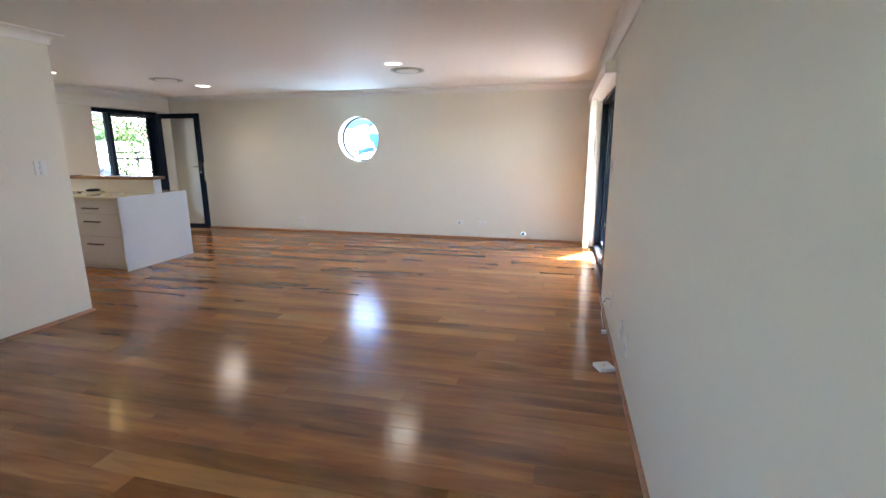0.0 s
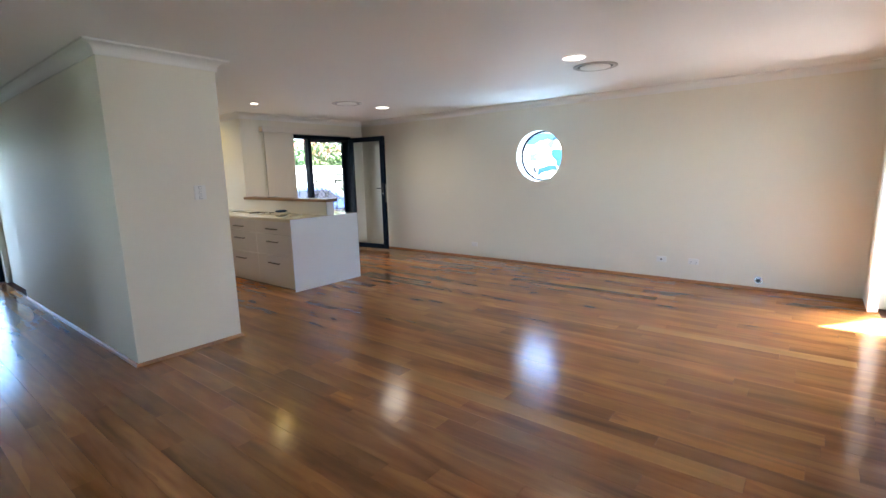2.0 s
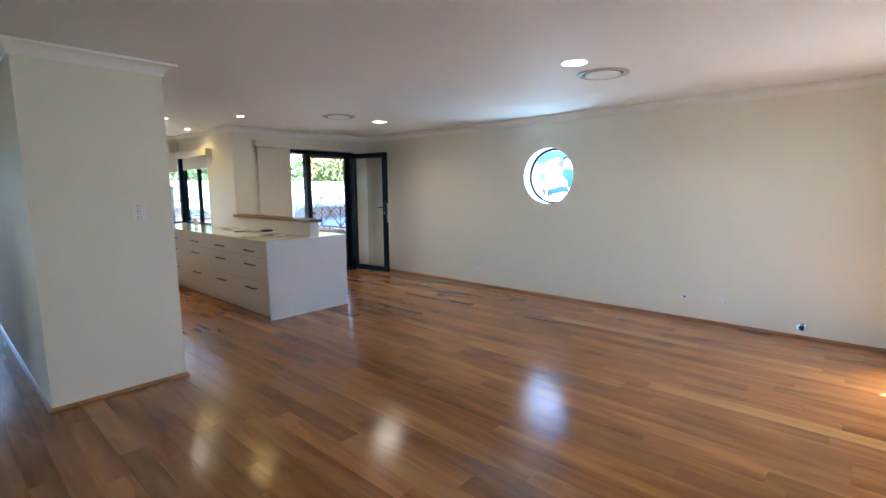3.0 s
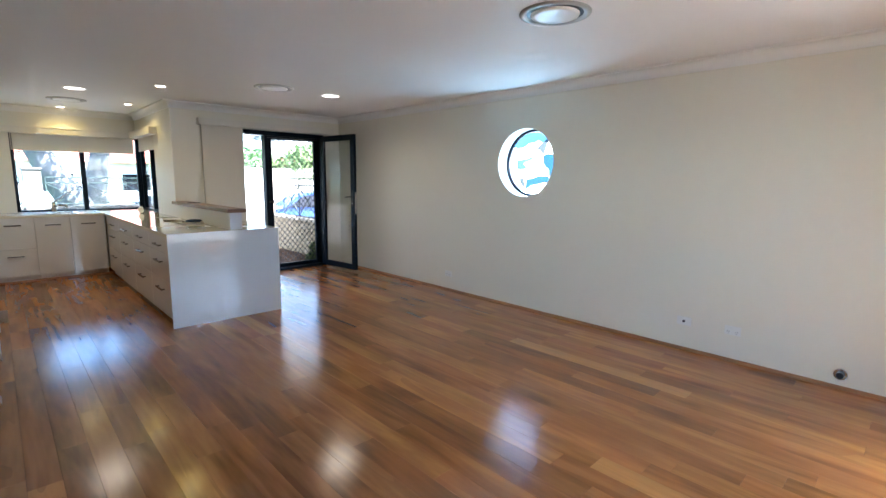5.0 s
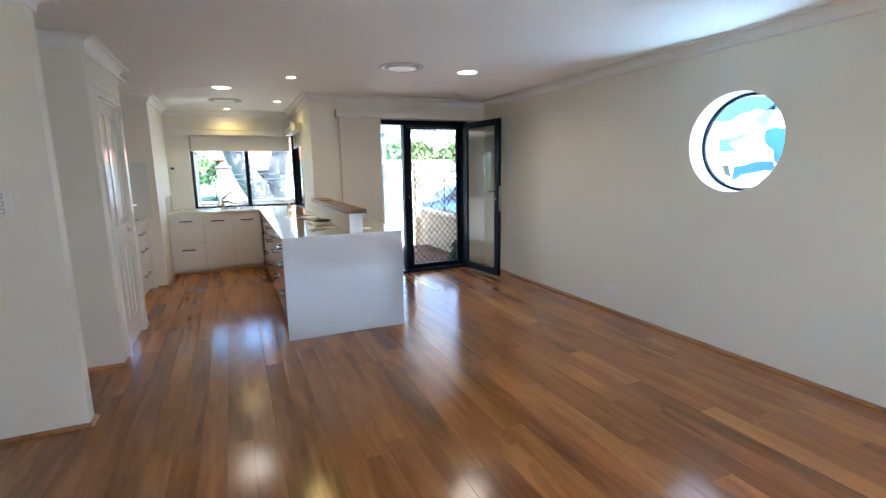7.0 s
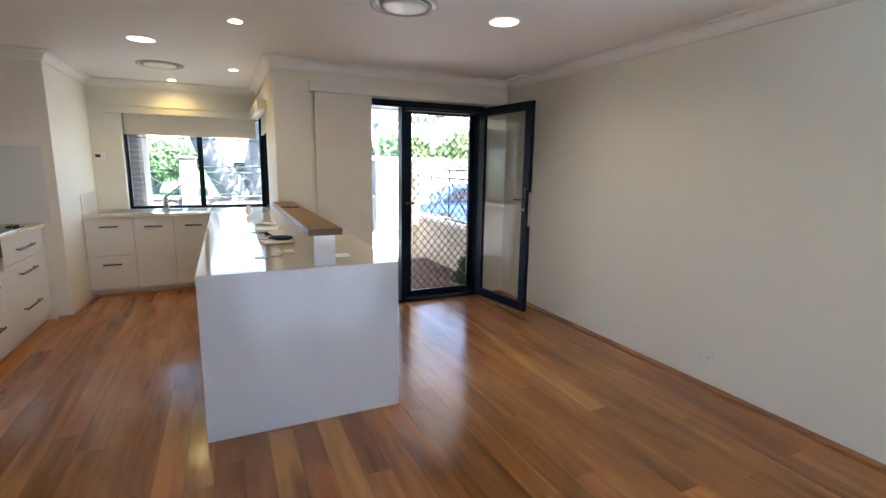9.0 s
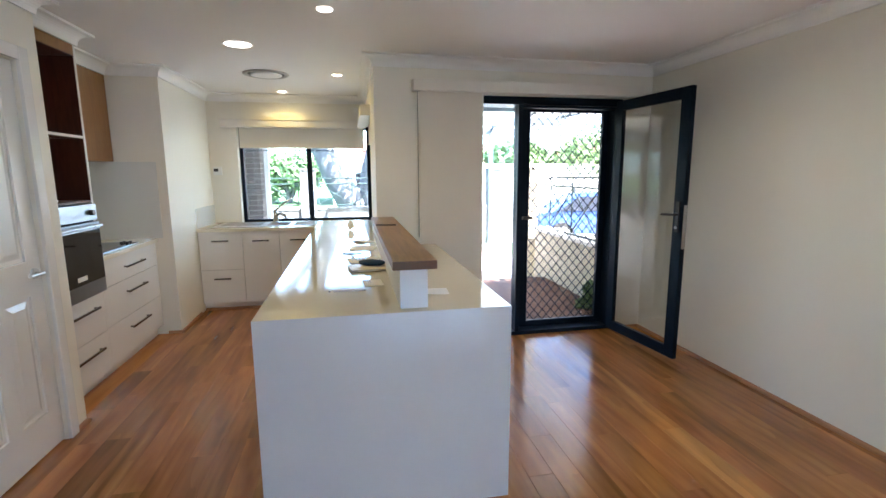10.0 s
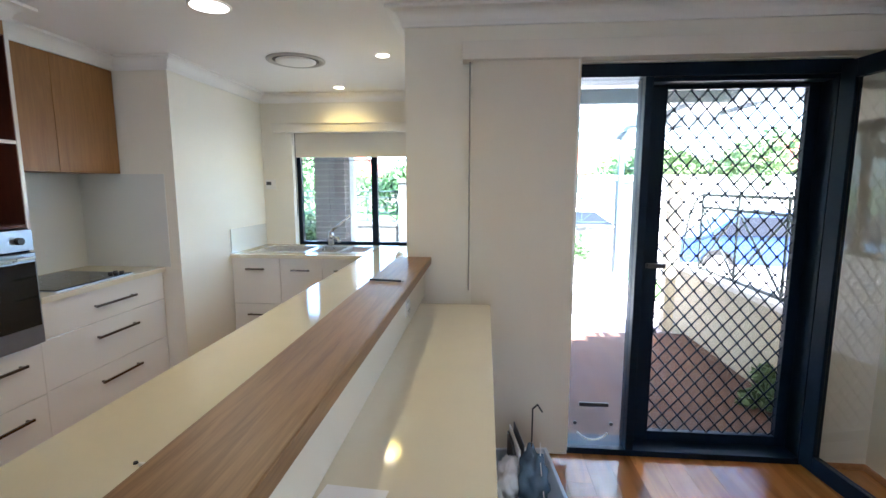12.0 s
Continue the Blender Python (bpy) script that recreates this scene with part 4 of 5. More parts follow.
def sink():
    s = thing("sink", "steel double bowl sink with drainer", "sink", (0, 0, 0.9055))
    bm = bmesh.new()
    x0, x1, y0, y1 = SX0 - 0.015, SX1 + 0.015, 3.14, 4.215
    bowls = ((SX0 + 0.03, 3.68, SX1 - 0.03, 3.92), (SX0 + 0.03, 3.96, SX1 - 0.03, 4.18))
    xs = sorted({x0, SX0 + 0.03, SX1 - 0.03, x1})
    ys = sorted({y0, 3.68, 3.92, 3.96, 4.18, y1})
    for xa, xb in zip(xs[:-1], xs[1:]):
        for ya, yb in zip(ys[:-1], ys[1:]):
            inside = any(xa >= b[0] - 1e-6 and xb <= b[2] + 1e-6 and ya >= b[1] - 1e-6 and yb <= b[3] + 1e-6 for b in bowls)
            if not inside:
                box(bm, xa, ya, 0, xb, yb, 0.004)
    part("rim", bm, M_CHROME, s)
    for b in bowls:
        bm = bmesh.new()
        t = 0.004
        for d in ((b[0], b[1], -0.16, b[2], b[3], -0.156), (b[0], b[1], -0.156, b[0] + t, b[3], 0), (b[2] - t, b[1], -0.156, b[2], b[3], 0), (b[0], b[1], -0.156, b[2], b[1] + t, 0), (b[0], b[3] - t, -0.156, b[2], b[3], 0)):
            box(bm, *d)
        part("bowl", bm, M_CHROME, s)
    for k in range(9):
        bm = bmesh.new()
        rod(bm, (SX0 + 0.05 + 0.04 * k, 3.2, 0.005), (SX0 + 0.05 + 0.04 * k, 3.62, 0.005), 0.004, 6)
        part("drainer_rib", bm, M_CHROME, s)
    t = thing("mixer_tap", "chrome mixer tap with raised lever", "tap", (-8.93, 3.72, 0.9095))
    bm = bmesh.new()
    rod(bm, (0, 0, 0), (0, 0, 0.14), 0.030, 16, 0.025)
    part("body", bm, M_TAP, t, smooth=True)
    bm = bmesh.new()
    pipe(bm, [(0.0, 0, 0.07), (0.07, 0.06, 0.10), (0.16, 0.13, 0.085), (0.17, 0.14, 0.055)], 0.017, 10)
    part("spout", bm, M_TAP, t, smooth=True)
    bm = bmesh.new()
    rod(bm, (0, 0, 0.13), (0.03, 0.03, 0.155), 0.020, 12, 0.014)
    rod(bm, (0.02, 0.02, 0.15), (0.06, 0.23, 0.31), 0.014, 10, 0.010)
    part("lever", bm, M_TAP, t, smooth=True)


cooktop()
sink()


# ---- lights and vents in the ceiling ----
def downlight(name, x, y, r, mat, label, group, watts, size):
    d = thing(name, label, "ceiling light", (x, y, H), 0, group)
    bm = bmesh.new()
    n = 32
    for k in range(n):
        q0, q1 = 2 * math.pi * k / n, 2 * math.pi * (k + 1) / n
        prof = ((r * 0.86, -0.004), (r * 0.97, -0.008), (r, -0.001))
        for (ra, za), (rb, zb) in zip(prof[:-1], prof[1:]):
            bm.faces.new([bm.verts.new((rr * math.cos(q), rr * math.sin(q), z)) for rr, z, q in ((ra, za, q0), (rb, zb, q0), (rb, zb, q1), (ra, za, q1))])
    bmesh.ops.remove_doubles(bm, verts=bm.verts, dist=0.0001)
    part("trim_ring", bm, M_PLASTIC, d, smooth=True)
    bm = bmesh.new()
    bmesh.ops.create_circle(bm, cap_ends=True, segments=n, radius=r * 0.865, matrix=Matrix.Translation((0, 0, -0.0045)) @ pose(0, 0, 0, 180))
    part("diffuser", bm, mat, d, "glowing warm white diffuser")
    lamp = new(name + "_lamp", bpy.data.lights.new(name + "_lamp", "SPOT"))
    lamp.data.energy, lamp.data.spot_size, lamp.data.spot_blend, lamp.data.shadow_soft_size = watts, radians(size), 0.7, r * 1.9
    lamp.data.color = (1.0, 0.86, 0.66) if r > 0.08 else (1.0, 0.74, 0.16)
    lamp.matrix_world = look((x, y, H - 0.015), (x, y + 0.001, 0))


for x, y, watts in ((-5.09, 6.10, 1.05), (-1.668, 5.095, 0.6), (-6.766, 3.863, 0.95)):
    downlight("oyster_light", x, y, 0.105, M_LED, "round flush white ceiling light switched on", "large ceiling lights", watts, 168)
for x, y in ((-5.914, 4.513), (-7.728, 4.534), (-8.745, 3.901)):
    downlight("downlight", x, y, 0.048, M_SPOT, "small round downlight switched on", "small downlights", 0.52, 150)


M_VENT = material("greyed_vent_plastic", (0.42, 0.40, 0.37), 0.4, vary=0.03, noise_scale=8)


def vent(x, y):
    d = thing("air_vent", "round white ceiling air diffuser", "air vent", (x, y, H), 0, "ceiling air diffusers")
    n = 40
    for nm, prof in (("rim", ((0.163, -0.004), (0.180, -0.014), (0.205, -0.008), (0.207, -0.0005))), ("disc", ((0.0, -0.020), (0.11, -0.020), (0.138, -0.016), (0.142, -0.008)))):
        bm = bmesh.new()
        vs = [[bm.verts.new((rr * math.cos(2 * math.pi * k / n), rr * math.sin(2 * math.pi * k / n), z)) for rr, z in prof] for k in range(n)]
        for k in range(n):
            for i in range(len(prof) - 1):
                bm.faces.new((vs[k][i], vs[k][i + 1], vs[(k + 1) % n][i + 1], vs[(k + 1) % n][i]))
        bmesh.ops.remove_doubles(bm, verts=bm.verts, dist=0.0001)
        bmesh.ops.recalc_face_normals(bm, faces=bm.faces)
        part(nm, bm, M_VENT if nm == "rim" else M_PLASTIC, d, smooth=True)
    bm = bmesh.new()
    rod(bm, (0, 0, -0.001), (0, 0, -0.002), 0.165, 40)
    part("backing", bm, M_BLACKP, d, "dark gap")


for x, y in ((-1.658, 5.577), (-5.083, 5.409), (-7.800, 3.885)):
    vent(x, y)


# ---- outside ----
def ground_height(x, y):
    s = min(1.0, max(0.0, (-x - 13.4) / 2.0))
    return -0.16 - 0.34 * s


def outdoors():
    xs = [-300, -120, -60, -40, -30, -24, -20, -17, -15.4, -14.4, -13.4, -9, 1, 12, 60, 300]
    ys = [-300, -80, -30, -10, 0, 10, 20, 40, 120, 300]
    bm = bmesh.new()
    v = [[bm.verts.new((x, y, ground_height(x, y))) for y in ys] for x in xs]
    for i in range(len(xs) - 1):
        for j in range(len(ys) - 1):
            bm.faces.new((v[i][j], v[i + 1][j], v[i + 1][j + 1], v[i][j + 1]))
    tagged(new("ground", mesh_of("ground", bm, M_GRASS)), "sunlit green lawn", "ground", kind="structure")
    structure("road", [(-32.0, -120, -0.52, -26.2, 120, -0.488)], M_ROAD, "grey asphalt street", "road")
    structure("driveway", [(-26.1, 8.4, -0.51, -15.4, 18.0, -0.485), (-15.0, 8.3, -0.17, -7.3, 20.0, -0.15)], M_COLORBC, "pale concrete driveway", "driveway")
    structure("pavement", [(-13.4, -3.0, -0.20, KX - 0.26, KY + 0.25, -0.150), (EX + 0.26, -3.2, -0.2, 5.5, 12, -0.14), (DX - 0.25, NY + 0.26, -0.2, EX + 0.25, 11.3, -0.14), (-5.0, -7.0, -0.2, EX + 0.25, -2.76, -0.14)], M_COLORBC, "pale concrete paving round the house", "paving")
    structure("patio", [(-13.4, KY + 0.26, -0.20, DX - 0.26, 7.75, -0.145)], M_MORTAR, "pink brick paved entry patio", "paving")
    structure("garden_bed", [(-9.62, 7.06, -0.15, -7.2, 7.325, -0.118)], M_SOIL, "narrow bed of grey-brown soil along the low wall", "garden bed")
    structure("doorstep", [(DX - 0.42, 5.1, -0.14, DX - 0.252, 7.1, -0.115)], M_PAVER, "low pink doorstep", "step")


M_COLORBC = material("pale_concrete", (0.29, 0.272, 0.25), 0.85, vary=0.08, noise_scale=1.2, bump=0.3, bump_scale=60)
outdoors()


def fence_panel(axis, at, a0, a1, z0, z1, label):
    """An iron infill panel of rails, uprights and crosses. axis "x": on the plane x = at."""
    g = thing("fence_panel", label, "fence", (at, a0, z0) if axis == "x" else (a0, at, z0), 0, "iron fence panels")
    w, h = a1 - a0, z1 - z0

    def p(a, z):
        return (0, a, z) if axis == "x" else (a, 0, z)
    for z in (0.0, h - 0.12, h):
        bm = bmesh.new()
        rod(bm, p(0, z), p(w, z), 0.014, 6)
        part("rail", bm, M_IRON, g)
    n = max(2, round(w / 0.62))
    for k in range(n + 1):
        bm = bmesh.new()
        rod(bm, p(w * k / n, 0), p(w * k / n, h), 0.012, 6)
        part("upright", bm, M_IRON, g)
    for k in range(0, n, 1):
        a, b = w * k / n, w * (k + 1) / n
        for q in ((a, b), (b, a)):
            bm = bmesh.new()
            rod(bm, p(q[0], 0.02), p(q[1], h - 0.13), 0.010, 6)
            part("brace", bm, M_IRON, g)
    return g


def garden_walls():
    w = thing("garden_wall", "low cream rendered wall beside the entry patio", "wall", (-9.60, 7.33, -0.15))
    boxpart("wall", (0, 0, 0, 2.42, 0.17, 0.78), M_CONC, w, bevel=0.006)
    boxpart("cap", (0, -0.04, 0.78, 2.42, 0.20, 0.83), M_COLORB, w, "pale cap", bevel=0.008)
    fence_panel("y", 7.37, -9.17, -7.20, 0.70, 1.416, "dark iron fence panel on the low cream wall")
    bm = bmesh.new()
    pipe(bm, [(-9.56 + 0.39 * (1 - math.cos(q)), 7.37, 0.66 + 0.756 * math.sin(q)) for q in [radians(9 * k) for k in range(11)]], 0.010, 6)
    g = part("iron_scroll", bm, M_IRON, None)
    tagged(g, "curved dark iron bar beside the cream pillar", "fence")
    for x, y, s, top, lab in ((-9.76, 7.33, 0.13, 1.59, "square cream rendered pillar at the end of the low wall"), (-13.6, 3.72, 0.31, 1.60, "square limestone pillar of the front fence"),
                              (-13.6, 0.9, 0.31, 1.60, "square limestone pillar of the front fence"), (-13.6, 7.9, 0.31, 1.60, "square limestone pillar of the front fence"),
                              (-13.6, 6.3, 0.31, 1.60, "square limestone pillar of the front fence")):
        t = thing("pillar", lab, "pillar", (x, y, -0.25))
        boxpart("shaft", (-s / 2, -s / 2, 0, s / 2, s / 2, top + 0.20), M_CONC if s < 0.3 else M_LIME, t, bevel=0.008)
        boxpart("cap", (-s / 2 - 0.02, -s / 2 - 0.02, top + 0.20, s / 2 + 0.02, s / 2 + 0.02, top + 0.25), M_CONC if s < 0.3 else M_LIME, t, bevel=0.01)
    for a, b in ((-2.0, 0.745), (1.055, 3.565), (3.875, 6.145), (6.455, 7.745)):
        w = thing("garden_wall", "low pale limestone front fence wall", "wall", (-13.7, a, -0.25))
        boxpart("wall", (0, 0, 0, 0.2, b - a, 0.95), M_LIME, w, bevel=0.006)
        boxpart("cap", (-0.02, 0, 0.95, 0.22, b - a, 1.0), M_LIME, w, "pale cap", bevel=0.008)
        fence_panel("x", -13.6, a + 0.06, b - 0.06, 0.80, 1.385, "dark iron fence panel of the front fence")


M_LIME = material("limestone", (0.135, 0.125, 0.11), 0.9, vary=0.4, noise_scale=2.5, bump=1.0, bump_scale=25)
garden_walls()


def brick_pillar():
    t = thing("brick_pillar", "brown brick verandah pillar outside the kitchen window", "pillar", (-11.45, 2.95, -0.15))
    h = 2.52
    boxpart("core", (-0.212, -0.212, 0, 0.212, 0.212, h), M_MORTAR, t, bevel=0)
    bm = bmesh.new()
    box(bm, -0.112, -0.05, -0.037, 0.112, 0.05, 0.037, bevel=0.004)
    me = mesh_of("brick", bm, M_BRICK)
    rng = random.Random(8)
    for c in range(29):
        z = 0.045 + 0.086 * c
        if z > h - 0.03:
            break
        for side in range(4):
            offs = (-0.1125, 0.1225) if c % 2 else (-0.1225, 0.1125)
            for o in offs:
                ob = new("brick", me)
                ob.parent = t
                ob.matrix_basis = pose(0, 0, 0, 0, 0, 90 * side) @ Matrix.Translation((o, -0.178 - 0.002 * rng.random(), z))
    d = thing("verandah_post", "slim white steel verandah post", "post", (-11.4, 3.25, -0.15))
    boxpart("post", (-0.035, -0.035, 0, 0.035, 0.035, 2.52), M_COLORB, d)
    v = thing("verandah_roof", "pale verandah roof outside the kitchen", "roof", (0, 0, 0), kind="structure")
    boxpart("beam", (-11.55, -3.0, 2.372, -11.35, KY + 0.3, 2.55), M_PERG, v)
    boxpart("sheet", (-12.1, -3.0, 2.552, KX - 0.7, KY + 0.3, 2.60), M_COLORB, v, bevel=0)


brick_pillar()


def pergola():
    p = thing("pergola", "grey steel pergola with corrugated clear roof", "pergola", (0, 0, 0), kind="structure")
    for x in (-9.1, -10.8, -12.7):
        boxpart("beam", (x - 0.045, KY + 0.32, 2.27, x + 0.045, 8.20, 2.40), M_PERG, p)
    for y in (5.3, 7.58, 8.30):
        boxpart("side_beam", (-12.7, y - 0.03, 2.405, DX - 0.75, y + 0.03, 2.46), M_PERG, p)
    for y in (7.55,):
        boxpart("post", (-12.74, y - 0.04, -0.15, -12.66, y + 0.04, 2.30), M_PERG, p, "blue grey post")
    bm = bmesh.new()
    n = 240
    y0, y1 = KY + 0.35, 8.36
    prev = None
    for k in range(n + 1):
        x = -12.9 + (12.9 - 7.65) * k / n
        z = 2.49 + 0.018 * math.sin(2 * math.pi * (x + 12.9) / 0.152)
        cur = (bm.verts.new((x, y0, z)), bm.verts.new((x, y1, z)))
        if prev:
            bm.faces.new((prev[0], cur[0], cur[1], prev[1]))
        prev = cur
    part("roof_sheet", bm, M_POLY2, p, "corrugated clear roof sheet").visible_shadow = False


M_POLY2 = material("clear_corrugated_sheet", (0.80, 0.83, 0.85), 0.4)
M_POLY2.node_tree.nodes["Principled BSDF"].inputs["Transmission Weight"].default_value = 0.85
pergola()


def leaf_cloud(name, parent, centers, count, size, seed, mat):
    rng = np.random.default_rng(seed)
    c = np.array(centers, dtype=float)
    pick = rng.integers(0, len(c), count)
    d = rng.normal(size=(count, 3))
    d /= np.linalg.norm(d, axis=1)[:, None]
    r = c[pick, 3] * (0.55 + 0.5 * rng.random(count))
    pos = c[pick, :3] + d * r[:, None] * np.array([1, 1, 0.85])
    u = rng.normal(size=(count, 3))
    u /= np.linalg.norm(u, axis=1)[:, None]
    w = np.cross(u, rng.normal(size=(count, 3)))
    w /= np.linalg.norm(w, axis=1)[:, None]
    s = size * (0.6 + 0.8 * rng.random(count))[:, None]
    q = np.stack([pos - u * s, pos + w * s * 0.45, pos + u * s, pos - w * s * 0.45], axis=1).reshape(-1, 3)
    me = bpy.data.meshes.new(name)
    me.from_pydata(q.tolist(), [], [(4 * i, 4 * i + 1, 4 * i + 2, 4 * i + 3) for i in range(count)])
    me.materials.append(mat)
    ob = new(name, me)
    ob.parent = parent
    return ob


def bush(x, y, z, w, h, seed, label, leaves=1800, size=0.07):
    t = thing("bush", label, "bush", (x, y, z))
    rng = random.Random(seed)
    bm = bmesh.new()
    blobs = []
    for k in range(9):
        a = rng.random() * 6.283
        cx, cy, cz = 0.3 * w * math.cos(a) * rng.random(), 0.3 * w * math.sin(a) * rng.random(), h * (0.3 + 0.5 * rng.random())
        blobs.append((cx * 1.6, cy * 1.6, cz, w * (0.2 + 0.12 * rng.random())))
        rod(bm, (0, 0, 0), (cx, cy, cz), 0.02 * w, 6, 0.006 * w)
    part("stem", bm, M_BARK, t)
    leaf_cloud("crown", t, blobs, leaves, size, seed, M_LEAF2)


M_LEAF2 = material("foliage", (0.12, 0.19, 0.07), 0.55, vary=0.25, noise_scale=1.3)
bush(-12.5, 2.15, -0.16, 1.3, 1.3, 3, "leafy green garden shrub beside the brick pillar", 2200, 0.055)
bush(-12.6, 5.4, -0.16, 0.7, 0.8, 5, "small green plant by the front fence", 700, 0.05)
bush(-11.6, 1.2, -0.16, 1.2, 0.9, 6, "low green garden shrub outside the passage door", 1500, 0.055)
bush(-7.62, 7.16, -0.16, 0.30, 0.55, 7, "small green plant against the low cream wall", 600, 0.045)
for k, (x, y, w, h) in enumerate(((-27, 17.5, 6.0, 3.7), (-28, 22.0, 6.5, 4.0), (-27.5, 13.0, 5.0, 3.4), (-29, 27.5, 6.5, 4.0), (-37, 0.5, 5.0, 3.2), (-35, -6.0, 7.0, 4.0), (-36, -14.0, 7.0, 4.4))):
    bush(x, y, -0.5, w, h, 20 + k, "large rounded green tree across the street", 5200, 0.17)


def leaning_tree():
    t = thing("tree", "large leaning pale barked street tree", "tree", (-15.5, 4.9, -0.5))
    bm = bmesh.new()

    def limb(pts, r0, r1):
        n = len(pts) - 1
        rings = []
        for i, p in enumerate(pts):
            p = Vector(p)
            d = (Vector(pts[min(i + 1, n)]) - Vector(pts[max(i - 1, 0)])).normalized()
            m = d.to_track_quat("Z", "Y").to_matrix()
            r = r0 + (r1 - r0) * i / n
            rings.append([bm.verts.new(p + m @ Vector((math.cos(q) * r * (1 + 0.12 * math.sin(3 * q + i)), math.sin(q) * r, 0))) for q in [2 * math.pi * k / 12 for k in range(12)]])
        for a, b in zip(rings[:-1], rings[1:]):
            for k in range(12):
                bm.faces.new((a[k], a[(k + 1) % 12], b[(k + 1) % 12], b[k]))
    limb([(0, 0.05, -0.05), (0, 0.0, 0.5), (0.05, -0.2, 1.1), (0, -0.6, 1.8), (0, -0.95, 2.6), (0, -1.3, 3.8), (0.3, -1.6, 5.2)], 0.46, 0.18)
    limb([(0, 0.1, 0.4), (0, 0.18, 1.1), (0, 0.22, 2.0), (-0.2, 0.5, 3.2), (-0.3, 0.9, 5.0)], 0.33, 0.15)
    limb([(0, -0.8, 2.3), (0.5, -1.6, 3.4), (0.8, -2.6, 4.4)], 0.14, 0.05)
    limb([(-0.2, 0.5, 3.2), (-0.8, 1.3, 4.2), (-1.0, 2.4, 5.0)], 0.13, 0.05)
    part("trunk", bm, M_BARK, t, "pale patchy bark trunk", smooth=True)
    leaf_cloud("crown", t, [(0.3, -1.6, 5.4, 1.5), (0.9, -2.8, 4.9, 1.2), (-0.3, 1.0, 5.6, 1.5), (-1.0, 2.4, 5.4, 1.2), (0, -0.3, 6.4, 1.6), (1.6, 1.2, 5.0, 1.4), (2.6, 2.6, 5.4, 1.5), (1.8, 0.0, 5.8, 1.4), (1.2, 3.2, 5.6, 1.3)], 12000, 0.085, 77, M_LEAF2)


leaning_tree()


def car(name, label, x, y, z, turn, paint):
    c = thing(name, label, "car", (x, y, z), turn)
    prof = [(-2.1, 0.28), (-2.15, 0.62), (-2.05, 0.86), (-1.55, 0.95), (-0.95, 1.36), (-0.2, 1.45), (0.7, 1.42), (1.45, 1.02), (2.0, 0.95), (2.15, 0.7), (2.12, 0.28)]
    bm = bmesh.new()
    rings = []
    for s, k in ((-0.86, 0.0), (-0.80, 1.0), (0.80, 1.0), (0.86, 0.0)):
        ring = []
        for px, pz in prof:
            inset = max(0.0, (pz - 0.95)) * 0.35
            yy = s - math.copysign(inset, s)
            ring.append(bm.verts.new((px * (0.985 if k == 0 else 1), yy, pz * (0.97 if k == 0 and pz > 1 else 1))))
        rings.append(ring)
    for a, b in zip(rings[:-1], rings[1:]):
        for k in range(len(prof)):
            j = (k + 1) % len(prof)
            bm.faces.new((a[k], a[j], b[j], b[k]))
    bm.faces.new(rings[0][::-1])
    bm.faces.new(rings[-1])
    bmesh.ops.recalc_face_normals(bm, faces=bm.faces)
    part("body", bm, paint, c)
    for s in (-1, 1):
        bm = bmesh.new()
        y0 = s * 0.862
        v = [bm.verts.new(p) for p in ((-1.4, y0, 0.96), (1.25, y0, 0.96), (0.72, s * 0.735, 1.34), (-0.85, s * 0.735, 1.34))]
        bm.faces.new(v)
        part("side_window", bm, M_OVENGLASS, c, "dark glass")
    bm = bmesh.new()
    v = [bm.verts.new(p) for p in ((1.42, -0.72, 1.05), (1.42, 0.72, 1.05), (0.76, 0.62, 1.42), (0.76, -0.62, 1.42))]
    bm.faces.new(v)
    part("windscreen", bm, M_OVENGLASS, c, "dark glass")
    for px in (-1.3, 1.35):
        for s in (-0.80, 0.80):
            w = thing("wheel", "", "")
            w.parent = c
            w.matrix_basis = pose(px, s, 0.33)
            bm = bmesh.new()
            rod(bm, (0, -0.1, 0), (0, 0.1, 0), 0.33, 24)
            part("tyre", bm, M_TYRE, w)
            bm = bmesh.new()
            rod(bm, (0, -0.105, 0), (0, 0.105, 0), 0.21, 16)
            part("rim", bm, M_CHROME, w)
    for s in (-0.6, 0.6):
        boxpart("headlight", (2.05, s - 0.14, 0.62, 2.16, s + 0.14, 0.74), M_PLASTIC, c)


car("car", "parked blue hatchback on the driveway", -15.2, 11.6, -0.49, 78, M_CARB)
car("car", "parked white car beyond the front fence", -17.2, 7.3, -0.49, 88, M_CARW)


def far_house(x, y, turn, label, wall=None):
    h = thing("house", label, "house", (x, y, -0.5), turn)
    boxpart("wall", (-6, -4, 0, 6, 4, 2.7), wall or M_FARWALL, h, bevel=0)
    bm = bmesh.new()
    e = [bm.verts.new(p) for p in ((-6.6, -4.6, 2.7), (6.6, -4.6, 2.7), (6.6, 4.6, 2.7), (-6.6, 4.6, 2.7), (-2.5, 0, 4.9), (2.5, 0, 4.9))]
    for f in ((0, 1, 5, 4), (1, 2, 5), (2, 3, 4, 5), (3, 0, 4), (3, 2, 1, 0)):
        bm.faces.new([e[i] for i in f])
    part("roof", bm, M_TILEROOF, h, "red tiled hip roof")
    for s in (-1, 1):
        for px in (-3.8, 0.0, 3.8):
            w = boxpart("window", (px - 0.8, s * 4.0 - 0.03, 1.0, px + 0.8, s * 4.0 + 0.03, 2.1), M_GLOSSW, h)
            boxpart("pane", (px - 0.74, s * 4.035 - 0.008, 1.06, px + 0.74, s * 4.035 + 0.008, 2.04), M_OVENGLASS, w, bevel=0)


